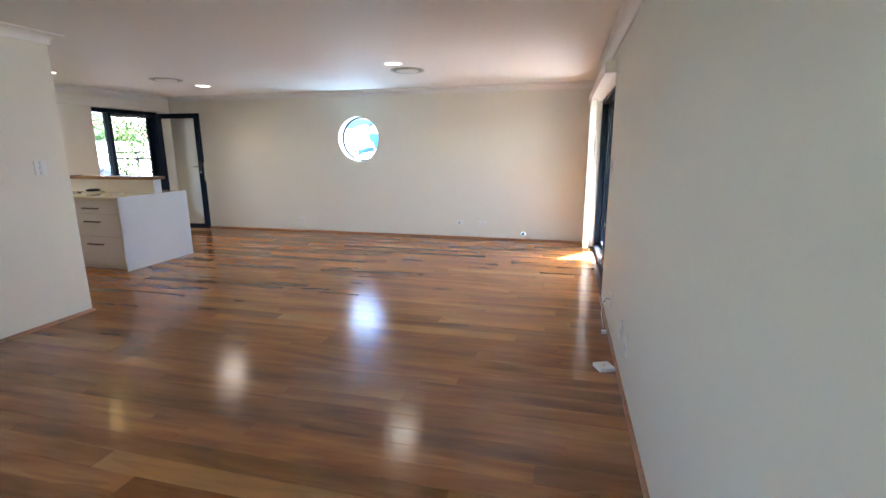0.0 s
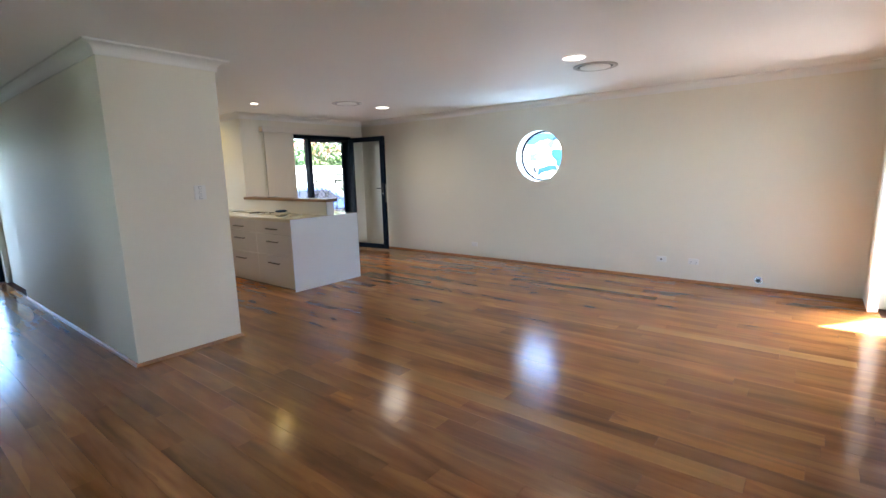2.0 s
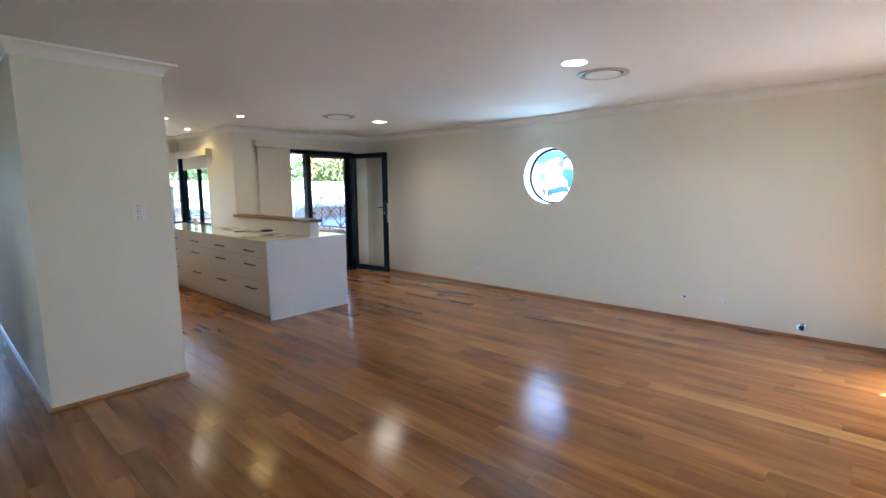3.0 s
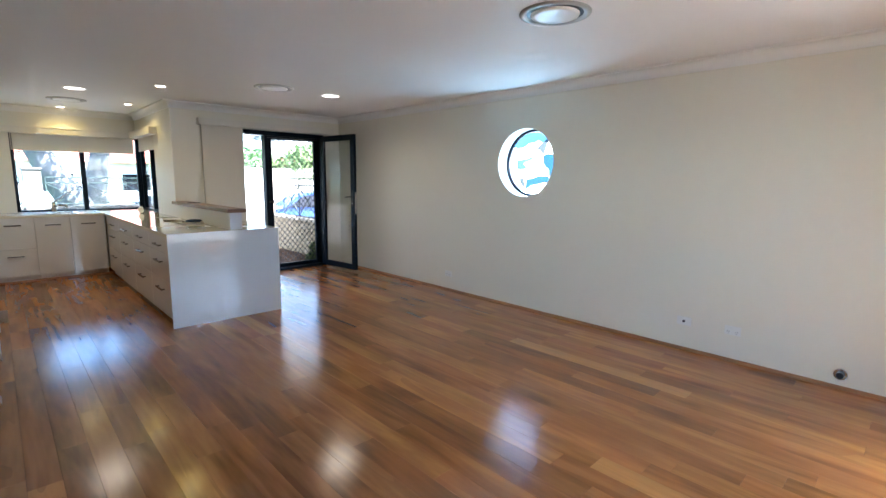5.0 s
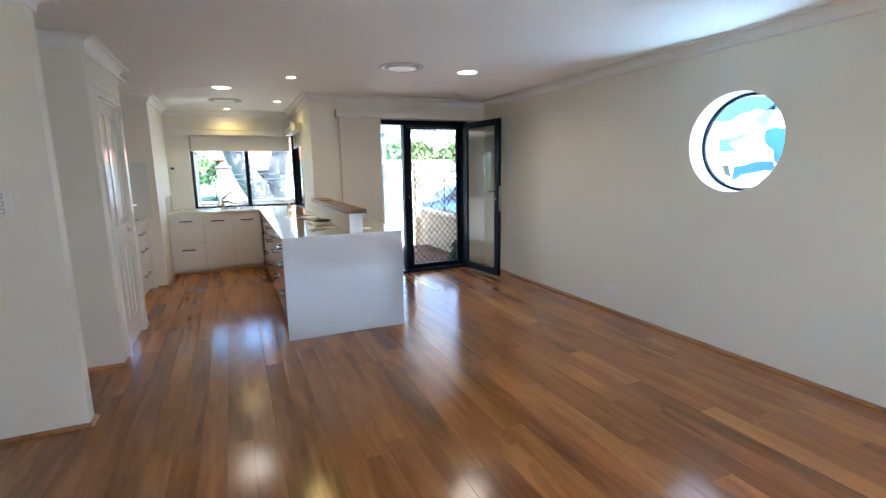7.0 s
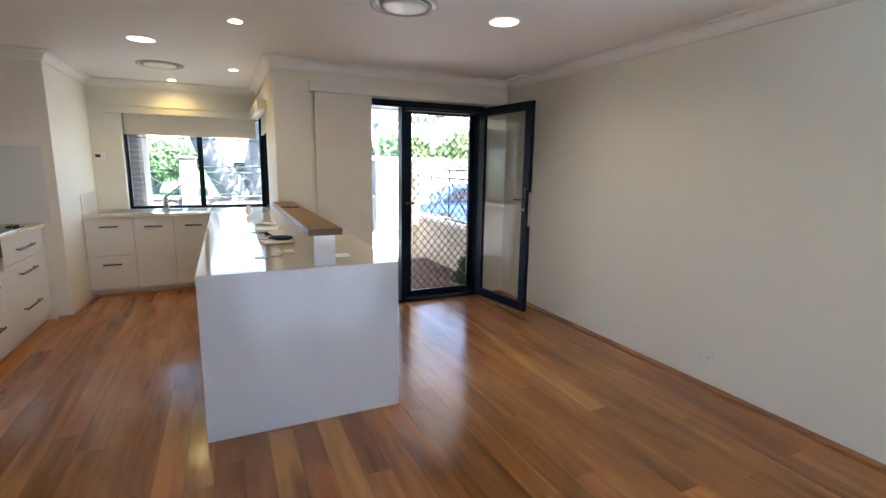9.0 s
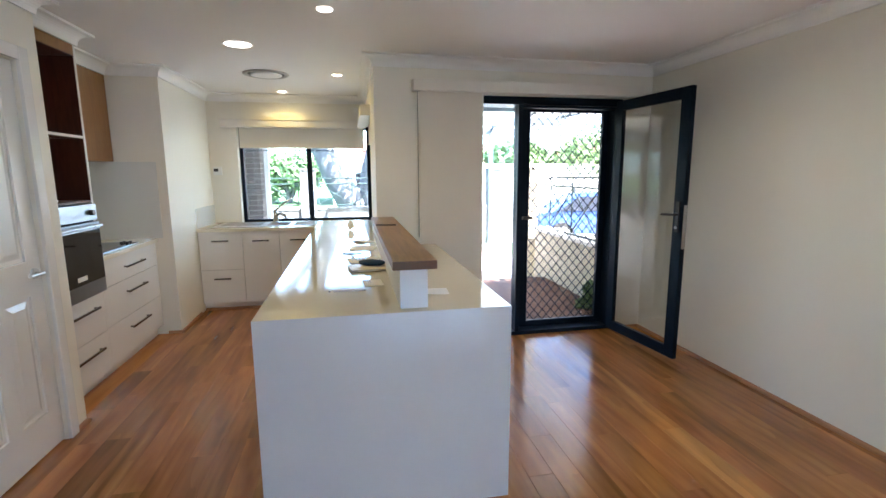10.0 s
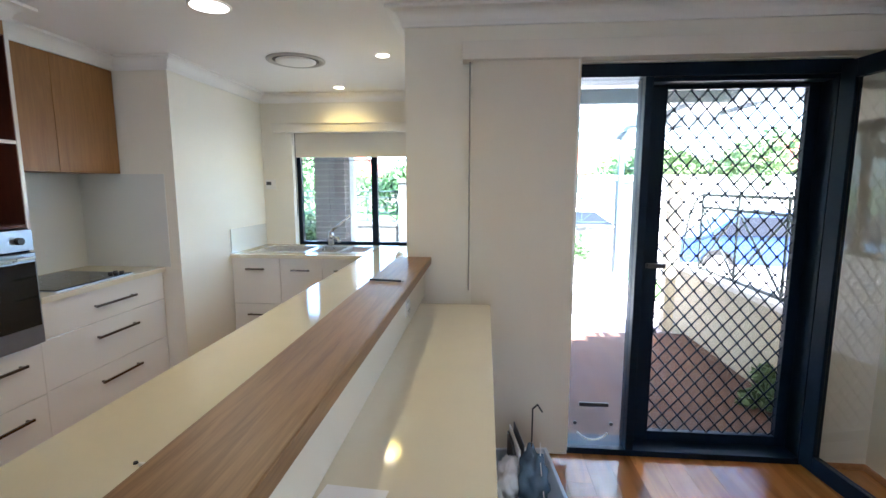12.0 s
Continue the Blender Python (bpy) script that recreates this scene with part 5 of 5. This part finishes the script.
far_house(-36, 26, 90, "tan house with red tiled roof across the street")
far_house(-38, 9.5, 90, "pale rendered house with red tiled roof across the street", M_COLORB)
far_house(-48, -9, 90, "tan house with red tiled roof across the street")
wl = thing("boundary_wall", "long pale rendered boundary wall across the street", "wall", (-25.0, 9.5, -0.5))
boxpart("wall", (0, 0, 0, 0.2, 24, 2.35), M_COLORB, wl)
boxpart("cap", (-0.03, 0, 2.351, 0.23, 24, 2.42), M_COLORB, wl)
nf = thing("boundary_wall", "pale rendered side boundary wall", "wall", (-9.0, 11.3, -0.16))
boxpart("wall", (0, 0, 0, 16, 0.15, 1.8), M_COLORB, nf)
ef = thing("boundary_wall", "pale rendered side boundary wall", "wall", (5.6, -6, -0.16))
boxpart("wall", (0, 0, 0, 0.15, 17, 1.8), M_COLORB, ef)


# ---- small things indoors ----
M_HANDLEP = material("dark_print_cover", (0.08, 0.09, 0.11), 0.5, vary=0.4, noise_scale=14)
def outlet(name, label, category, at, turn, w=0.115, h=0.072, rockers=2, group=""):
    """A wall plate facing its own -y."""
    o = thing(name, label, category, at, turn, group)
    boxpart("plate", (-w / 2, -0.0088, -h / 2, w / 2, 0, h / 2), M_PLASTIC, o, bevel=0.002)
    if name == "power_outlet":
        for s in (-w / 4, w / 4):
            boxpart("switch", (s - 0.007, -0.0125, 0.012, s + 0.007, -0.009, 0.026), M_PLASTIC, o, bevel=0.001)
            for dx, tilt in ((-0.007, 0), (0.007, 0), (0, 1)):
                dz = -0.008 if not tilt else -0.022
                boxpart("socket_slot", (s + dx - 0.0012, -0.0096, dz - 0.005, s + dx + 0.0012, -0.0091, dz + 0.005), M_BLACKP, o, bevel=0)
    elif rockers:
        for k in range(rockers):
            z = h / 2 - h * (k + 0.5) / rockers
            boxpart("rocker_surround", (-0.0115, -0.0094, z - 0.0125, 0.0115, -0.0089, z + 0.0125), M_HANDLEP, o, "dark gap", bevel=0)
            boxpart("rocker", (-0.0095, -0.0135, z - 0.0105, 0.0095, -0.0095, z + 0.0105), M_PLASTIC, o, bevel=0.001)
    return o


outlet("power_outlet", "white double power outlet low on the cream wall", "power outlet", (-4.283, NY, 0.222), 0, group="wall outlets")
outlet("power_outlet", "white double power outlet low on the cream wall", "power outlet", (-1.01, NY, 0.258), 0, group="wall outlets")
o = outlet("wall_plate", "white wall plate with dark aerial socket", "wall plate", (-1.378, NY, 0.255), 0, rockers=0)
bm = bmesh.new()
rod(bm, (0, -0.009, 0), (0, -0.018, 0), 0.011, 12)
part("socket", bm, M_BLACKP, o, "dark round socket")
o = thing("gas_outlet", "round grey metal gas outlet low on the wall", "gas outlet", (-0.327, NY, 0.108))
bm = bmesh.new()
rod(bm, (0, 0, 0), (0, -0.012, 0), 0.040, 20)
part("plate", bm, M_TAP, o)
bm = bmesh.new()
rod(bm, (0, -0.012, 0), (0, -0.045, 0), 0.022, 12)
part("nozzle", bm, M_BLACKP, o)
outlet("light_switch", "white light switch plate on the stub wall", "light switch", (-3.928, 2.772, 1.32), 90, 0.094, 0.118, 3, "light switches")
outlet("light_switch", "white light switch plate beside the sliding door", "light switch", (EX, 4.24, 1.30), -90, 0.072, 0.115, 1, "light switches")
outlet("power_outlet", "white double power outlet low beside the loose cable", "power outlet", (EX, 2.855, 0.302), -90, 0.075, 0.115, group="side wall outlets")
outlet("power_outlet", "white double power outlet low beside the loose cable", "power outlet", (EX, 2.605, 0.300), -90, 0.075, 0.115, group="side wall outlets")
outlet("wall_plate", "white cable wall plate low on the wall", "wall plate", (EX, 3.58, 0.27), -90, 0.072, 0.115, 0)
outlet("power_outlet", "white power outlet on the bar upstand", "power outlet", (-6.30, 4.93, 0.99), 180, 0.072, 0.06)
t = thing("thermostat", "small white thermostat with dark display", "thermostat", (KX, 3.09, 1.515), 90)
boxpart("body", (-0.048, -0.026, -0.048, 0.048, 0, 0.048), M_PLASTIC, t, bevel=0.004)
boxpart("display", (-0.040, -0.0275, -0.006, 0.010, -0.0262, 0.028), M_BLACKP, t, "dark display", bevel=0)
c = thing("wall_cable", "loose dark cable looped out of the wall plate", "cable", (EX, 3.58, 0.26))
bm = bmesh.new()
pipe(bm, [(-0.008, 0, 0.02), (-0.04, -0.02, 0.03), (-0.075, 0.01, -0.05), (-0.06, 0.03, -0.15), (-0.045, 0.02, -0.235), (-0.04, -0.03, -0.25)], 0.003, 6)
part("cable", bm, M_BLACKP, c)
bm = bmesh.new()
pipe(bm, [(-0.008, 0, 0.0), (-0.05, 0.03, -0.02), (-0.06, 0.05, 0.03), (-0.07, -0.02, -0.10), (-0.05, -0.04, -0.21)], 0.0028, 6)
part("cable", bm, M_PLASTIC, c, "white cable")
boxpart("plug", (-0.06, -0.06, -0.26, -0.025, -0.02, -0.232), M_PLASTIC, c, "white plug", bevel=0.004)
r = thing("network_box", "flat white network box lying on the floor", "network box", (0.585, 2.90, 0.0005), 24)
boxpart("body", (-0.055, -0.055, 0, 0.055, 0.055, 0.026), M_PLASTIC, r, bevel=0.006)
boxpart("logo_mark", (-0.01, -0.01, 0.0262, 0.01, 0.01, 0.0268), M_CHROME, r, "small grey mark", bevel=0)


def pen(label, x, y, z, turn, length=0.15, mat=None):
    p = thing("pen", label, "pen", (x, y, z + 0.0048), turn)
    bm = bmesh.new()
    rod(bm, (-length / 2, 0, 0), (length / 2 - 0.012, 0, 0), 0.0045, 8)
    part("barrel", bm, mat or M_BLACKP, p)
    bm = bmesh.new()
    rod(bm, (length / 2 - 0.012, 0, 0), (length / 2, 0, 0), 0.0045, 8, 0.001)
    part("tip", bm, M_CHROME, p)


BT, BARZ = 0.9055, 1.1175
pen("white pen lying on the island benchtop", -5.26, 4.60, BT, 88, 0.16, M_PLASTIC)
pen("dark pen lying on the timber bar top", -6.235, 4.86, BARZ, 80, 0.15)
pen("dark pen lying among papers on the benchtop", -6.35, 4.62, BT, 75, 0.15)


def sheet(label, x, y, w, d, turn, z=BT + 0.001, lift=0.006, mat=None, name="paper_sheet", lines=0):
    p = thing(name, label, "paper", (x, y, z), turn)
    bm = bmesh.new()
    n = 8
    v = [[bm.verts.new((-w / 2 + w * i / n, -d / 2 + d * j / n, 0.0005 + lift * (0.5 + 0.5 * math.sin(3.1 * i / n + 2.2 * j / n)) * (i / n))) for j in range(n + 1)] for i in range(n + 1)]
    for i in range(n):
        for j in range(n):
            bm.faces.new((v[i][j], v[i + 1][j], v[i + 1][j + 1], v[i][j + 1]))
    part("page", bm, mat or M_PAPER, p, smooth=True)
    for k in range(lines):
        boxpart("print_bar", (-w * 0.35, -d * 0.36 + d * 0.1 * k, lift + 0.0015, -w * 0.35 + w * (0.6 if k % 3 else 0.4), -d * 0.34 + d * 0.1 * k, lift + 0.0018), M_HANDLE, p, bevel=0)
    return p


sheet("white paper napkin lying on the island benchtop", -5.17, 5.005, 0.125, 0.13, -4, lift=0.014)
sheet("white printed paper lying under the bar top", -5.42, 4.72, 0.15, 0.10, 5, lines=3)
sheet("white papers spread on the benchtop", -6.10, 4.69, 0.21, 0.20, 8, lift=0.008, lines=5)
sheet("white paper lying on the benchtop", -6.62, 4.70, 0.25, 0.19, -8, lift=0.008)
sheet("folded cream paper on the benchtop", -6.98, 4.71, 0.18, 0.14, 30, lift=0.02)
b = thing("book", "thin cream booklet lying on the benchtop", "book", (-5.80, 4.71, BT + 0.0005), 10)
boxpart("pages", (-0.085, -0.11, 0.001, 0.085, 0.11, 0.012), M_PAPER, b, bevel=0.001)
boxpart("cover", (-0.088, -0.113, 0.0125, 0.088, 0.113, 0.0145), M_PELMET, b, "cream cover", bevel=0)
c = thing("glasses_case", "soft dark blue cloth case lying on the booklet", "case", (-5.84, 4.735, BT + 0.0155), 70)
bm = bmesh.new()
bmesh.ops.create_uvsphere(bm, u_segments=24, v_segments=12, radius=1, matrix=Matrix.Diagonal((0.085, 0.042, 0.019, 1)))
for v in bm.verts:
    v.co.z = max(v.co.z, -0.016) + 0.016
    v.co.z += 0.003 * noise.noise(v.co * 30)
part("body", bm, M_BLUE, c, smooth=True)
k = thing("key_ring", "bunch of metal keys on a dark fob beside the booklet", "keys", (-5.97, 4.70, BT + 0.001), 20)
for a in (0, 38, 75):
    bm = bmesh.new()
    made = box(bm, 0.008, -0.0035, 0.0, 0.045, 0.0035, 0.002)
    rod(bm, (0.052, 0, 0), (0.052, 0, 0.0022), 0.011, 12)
    q = part("key", bm, M_CHROME, k, "metal key")
    q.matrix_basis = pose(0, 0, 0.0022 * a / 38, 0, 0, a)
boxpart("fob", (-0.07, -0.022, 0, -0.012, 0.022, 0.012), M_BLACKP, k, "black fob", bevel=0.004)
cap = thing("screw_cap", "tiny dark round cap lying on the island benchtop", "screw cap", (-5.271, 4.504, BT))
bm = bmesh.new()
rod(bm, (0, 0, 0), (0, 0, 0.004), 0.0055, 14, 0.0045)
part("cap", bm, M_BLACKP, cap)
ts = thing("tissue", "crumpled cream tissue on the far end of the benchtop", "tissue", (-7.87, 4.61, BT))
bm = bmesh.new()
bmesh.ops.create_icosphere(bm, subdivisions=4, radius=1)
for v in bm.verts:
    v.co *= 1 + noise.noise(v.co * 2.3) * 0.4 + noise.noise(v.co * 6.5) * 0.2
    v.co = Vector((v.co.x * 0.035, v.co.y * 0.030, 0.045 + v.co.z * 0.045))
lowest = min(v.co.z for v in bm.verts)
for v in bm.verts:
    v.co.z -= lowest
part("sheet", bm, M_PAPER, ts)
ph = thing("phone", "grey phone lying by the papers", "phone", (-6.20, 4.66, BT + 0.0005), 12)
boxpart("body", (-0.07, -0.035, 0, 0.07, 0.035, 0.009), M_HANDLE, ph, bevel=0.003)
boxpart("screen", (-0.064, -0.031, 0.0092, 0.064, 0.031, 0.0096), M_HOB, ph, "dark screen", bevel=0)


def tub():
    t = thing("storage_tub", "open white plastic tub on the floor behind the island", "tub", (-6.42, 5.46, 0.0005), 6)
    w, d, h, f = 0.42, 0.27, 0.17, 0.02
    bm = bmesh.new()
    lo = [bm.verts.new(p) for p in ((-w / 2 + f, -d / 2 + f, 0), (w / 2 - f, -d / 2 + f, 0), (w / 2 - f, d / 2 - f, 0), (-w / 2 + f, d / 2 - f, 0))]
    hi = [bm.verts.new(p) for p in ((-w / 2, -d / 2, h), (w / 2, -d / 2, h), (w / 2, d / 2, h), (-w / 2, d / 2, h))]
    bm.faces.new(lo[::-1])
    for a in range(4):
        bm.faces.new((lo[a], lo[(a + 1) % 4], hi[(a + 1) % 4], hi[a]))
    bmesh.ops.solidify(bm, geom=bm.faces[:], thickness=-0.004)
    part("shell", bm, M_TUB, t)
    bm = bmesh.new()
    for b in ((-w / 2 - 0.012, -d / 2 - 0.012, h, w / 2 + 0.012, -d / 2 + 0.004, h + 0.01), (-w / 2 - 0.012, d / 2 - 0.004, h, w / 2 + 0.012, d / 2 + 0.012, h + 0.01),
              (-w / 2 - 0.012, -d / 2 + 0.004, h, -w / 2 + 0.004, d / 2 - 0.004, h + 0.01), (w / 2 - 0.004, -d / 2 + 0.004, h, w / 2 + 0.012, d / 2 - 0.004, h + 0.01)):
        box(bm, *b, bevel=0.002)
    part("rim", bm, M_TUB, t)
    g = thing("plastic_bag", "crumpled grey-blue plastic bag in the tub", "plastic bag", (-6.37, 5.485, 0.035))
    bm = bmesh.new()
    bmesh.ops.create_icosphere(bm, subdivisions=4, radius=1)
    for v in bm.verts:
        n = noise.noise(v.co * 2.1) * 0.35 + noise.noise(v.co * 6.0) * 0.16
        v.co *= 1 + n
        v.co = Vector((v.co.x * 0.10, v.co.y * 0.07, 0.150 + v.co.z * 0.145))
    part("bag", bm, M_BAG, g, smooth=True)
    h2 = thing("wire_hook", "dark bent wire hook standing in the tub", "hook", (-6.31, 5.47, 0.012))
    bm = bmesh.new()
    pipe(bm, [(0, 0, 0), (-0.05, 0.005, 0.25), (-0.09, 0.01, 0.50), (-0.08, 0.03, 0.525), (-0.06, 0.05, 0.50)], 0.004, 6)
    part("wire", bm, M_BLACKP, h2)
    g = thing("plastic_bag", "crumpled white shopping bag bulging out of the tub", "plastic bag", (-6.40, 5.385, 0.035))
    bm = bmesh.new()
    bmesh.ops.create_icosphere(bm, subdivisions=4, radius=1)
    for v in bm.verts:
        n = noise.noise(v.co * 1.8 + Vector((4, 1, 2))) * 0.35 + noise.noise(v.co * 7.0) * 0.16
        v.co *= 1 + n
        v.co = Vector((v.co.x * 0.10, v.co.y * 0.06, 0.12 + v.co.z * 0.12))
    part("bag", bm, M_PAPER, g, smooth=True)
    s = thing("paper_sheet", "tall white folded sheet leaning against the tub side", "paper", (-6.38, 5.556, 0.012), 84)
    bm = bmesh.new()
    box(bm, -0.004, -0.09, 0.0, 0.0, 0.09, 0.30, 0.001)
    part("page", bm, M_PAPER, s).matrix_basis = pose(0, 0, 0, 0, -7, 0)
    k = thing("catalogue", "dark printed catalogue standing among the bags in the tub", "book", (-6.52, 5.40, 0.012), 4)
    boxpart("cover", (-0.10, -0.012, 0, 0.10, 0.006, 0.27), M_HANDLEP, k, "dark printed cover", bevel=0.002)
    boxpart("pages", (-0.097, 0.0065, 0.003, 0.097, 0.014, 0.267), M_PAPER, k, bevel=0.001)
    n = thing("newspaper", "folded printed papers standing in the tub", "paper", (-6.50, 5.42, 0.012), 8)
    boxpart("fold", (-0.13, -0.012, 0, 0.11, -0.004, 0.30), M_PAPER, n, bevel=0.001)
    boxpart("fold", (-0.10, 0.004, 0, 0.12, 0.010, 0.33), M_HANDLEP, n, "dark cover", bevel=0.001)


M_TUB = material("cloudy_white_plastic", (0.70, 0.73, 0.76), 0.35, vary=0.02, noise_scale=4)
M_BAG = material("pale_blue_plastic_film", (0.12, 0.19, 0.27), 0.18, vary=0.2, noise_scale=12)
tub()
m = thing("doormat", "dark ribbed doormat outside the entry door", "doormat", (-7.62, 6.62, -0.143))
boxpart("mat", (-0.2, -0.36, 0, 0.2, 0.36, 0.014), M_BLACKP, m, bevel=0.004)
p = thing("plant_pot", "white pot with a small plant on the patio", "plant pot", (-12.3, 6.75, -0.144))
bm = bmesh.new()
rod(bm, (0, 0, 0), (0, 0, 0.34), 0.13, 20, 0.19)
part("pot", bm, M_PLASTIC, p)
bm = bmesh.new()
rod(bm, (0, 0, 0.34), (0, 0, 0.60), 0.015, 6)
part("stem", bm, M_BARK, p)
leaf_cloud("leaves", p, [(0, 0, 0.68, 0.22), (0.1, 0.08, 0.55, 0.16), (-0.1, -0.05, 0.60, 0.18)], 500, 0.05, 9, M_LEAF2)
for k, (x, y, s) in enumerate(((-8.62, 7.20, 0.07), (-8.92, 7.17, 0.09), (-9.17, 7.22, 0.12), (-9.42, 7.20, 0.09), (-9.62, 7.10, 0.08), (-8.25, 7.22, 0.06))):
    bm = bmesh.new()
    bmesh.ops.create_icosphere(bm, subdivisions=3, radius=s)
    for v in bm.verts:
        v.co *= 1 + 0.25 * noise.noise(v.co * 9 + Vector((k, 0, 0)))
        v.co.z = max(v.co.z * 0.7, -0.04) + 0.04
    ob = new("garden_rock", mesh_of("garden_rock", bm, M_LIME))
    ob.location = (x, y, -0.145)
    tagged(ob, "rough grey garden rock by the low wall", "rock", "garden rocks")


def pavers():
    home = bpy.data.objects["patio"]
    bm = bmesh.new()
    box(bm, -0.1125, -0.0550, -0.012, 0.1125, 0.0550, 0.006, bevel=0.003)
    me = mesh_of("paver", bm, M_PAVER)
    rng = random.Random(12)
    spots = []
    row = 0
    x = DX - 0.50
    while x > -13.2:
        y = 5.2 + (0.1175 if row % 2 else 0.0)
        while y < 7.6:
            spots.append((x, y))
            y += 0.230
        x -= 0.115
        row += 1
    for k, (x, y) in enumerate(spots[:300]):
        ob = new("paver", me)
        ob.parent = home
        ob.matrix_basis = pose(x, y, -0.137 + 0.001 * rng.random(), 0, 0, 90)
    verts, faces = [], []
    base = [tuple(v.co) for v in me.vertices]
    polys = [tuple(p.vertices) for p in me.polygons]
    for x, y in spots[300:]:
        i = len(verts)
        z = -0.137 + 0.001 * rng.random()
        verts += [(x - b, y + a, z + c) for a, b, c in base]
        faces += [tuple(i + q for q in p) for p in polys]
    far = bpy.data.meshes.new("pavers")
    far.from_pydata(verts, [], faces)
    far.materials.append(M_PAVER)
    ob = new("pavers", far)
    ob.parent = home
    tagged(ob, kind="stuff")


pavers()


# ---- floor boards ----
def boards():
    ground = bpy.data.objects["floor"]
    rng = random.Random(4)
    W = 0.13
    lengths = (0.6, 0.9, 1.2, 1.5, 1.8, 2.1)
    data = {}

    def board_mesh(length, width):
        key = (round(length, 3), round(width, 3))
        if key not in data:
            bm = bmesh.new()
            g, h, e = 0.0004, 0.016, 0.0005
            x0, x1, y0, y1 = -length / 2 + g, length / 2 - g, -width / 2 + g, width / 2 - g
            lo = [bm.verts.new(p) for p in ((x0, y0, -h), (x1, y0, -h), (x1, y1, -h), (x0, y1, -h))]
            md = [bm.verts.new(p) for p in ((x0, y0, -e), (x1, y0, -e), (x1, y1, -e), (x0, y1, -e))]
            hi = [bm.verts.new(p) for p in ((x0 + e, y0 + e, 0), (x1 - e, y0 + e, 0), (x1 - e, y1 - e, 0), (x0 + e, y1 - e, 0))]
            for a, b in ((lo, md), (md, hi)):
                for k in range(4):
                    j = (k + 1) % 4
                    bm.faces.new((a[k], a[j], b[j], b[k]))
            bm.faces.new(hi)
            data[key] = mesh_of("board", bm, M_PLANK)
        return data[key]

    y = -2.5
    rows = []
    while y < NY:
        yc = y + W / 2
        x_lo = -3.93 if yc < 1.0 else (KX if (yc > 3.01 or yc < 2.2) else -7.7)
        if yc > KY + 0.05:
            x_lo = DX - 0.1
        x = x_lo - rng.random() * 0.8
        while x < EX:
            L = rng.choice(lengths)
            a, b = max(x, x_lo), min(x + L, EX)
            if b - a > 0.05:
                w = min(W, NY - y)
                rows.append((a, b, y + w / 2, w))
            x += L
        y += W
    near = [r for r in rows if r[1] > -5.2 and r[0] < 0.7 and 1.2 < r[2]]
    near.sort(key=lambda r: abs(r[2] - 4.0) + 0.3 * abs((r[0] + r[1]) / 2 + 2.5))
    chosen = set(id(r) for r in near[:300])
    for r in rows:
        a, b, yc, w = r
        if id(r) in chosen:
            ob = new("board", board_mesh(round(b - a, 2) if abs(b - a - round(b - a, 1)) < 1e-6 else b - a, w))
            ob.location = ((a + b) / 2, yc, 0)
            ob.parent = ground
        else:
            rest.append(r)
    return rest


rest = []
boards()


def rest_boards(rows):
    me = bpy.data.meshes.new("boards")
    verts, faces = [], []
    for a, b, yc, w in rows:
        i = len(verts)
        g = 0.0002
        x0, x1, y0, y1 = a + g, b - g, yc - w / 2 + g, yc + w / 2 - g
        verts += [(x0, y0, -0.0155), (x1, y0, -0.0155), (x1, y1, -0.0155), (x0, y1, -0.0155), (x0, y0, 0), (x1, y0, 0), (x1, y1, 0), (x0, y1, 0)]
        for k in range(4):
            j = (k + 1) % 4
            faces.append((i + k, i + j, i + 4 + j, i + 4 + k))
        faces.append((i + 4, i + 5, i + 6, i + 7))
    me.from_pydata(verts, [], faces)
    me.materials.append(M_PLANK_ISLAND)
    ob = new("boards", me)
    ob.parent = bpy.data.objects["floor"]
    tagged(ob, kind="stuff")


rest_boards(rest)
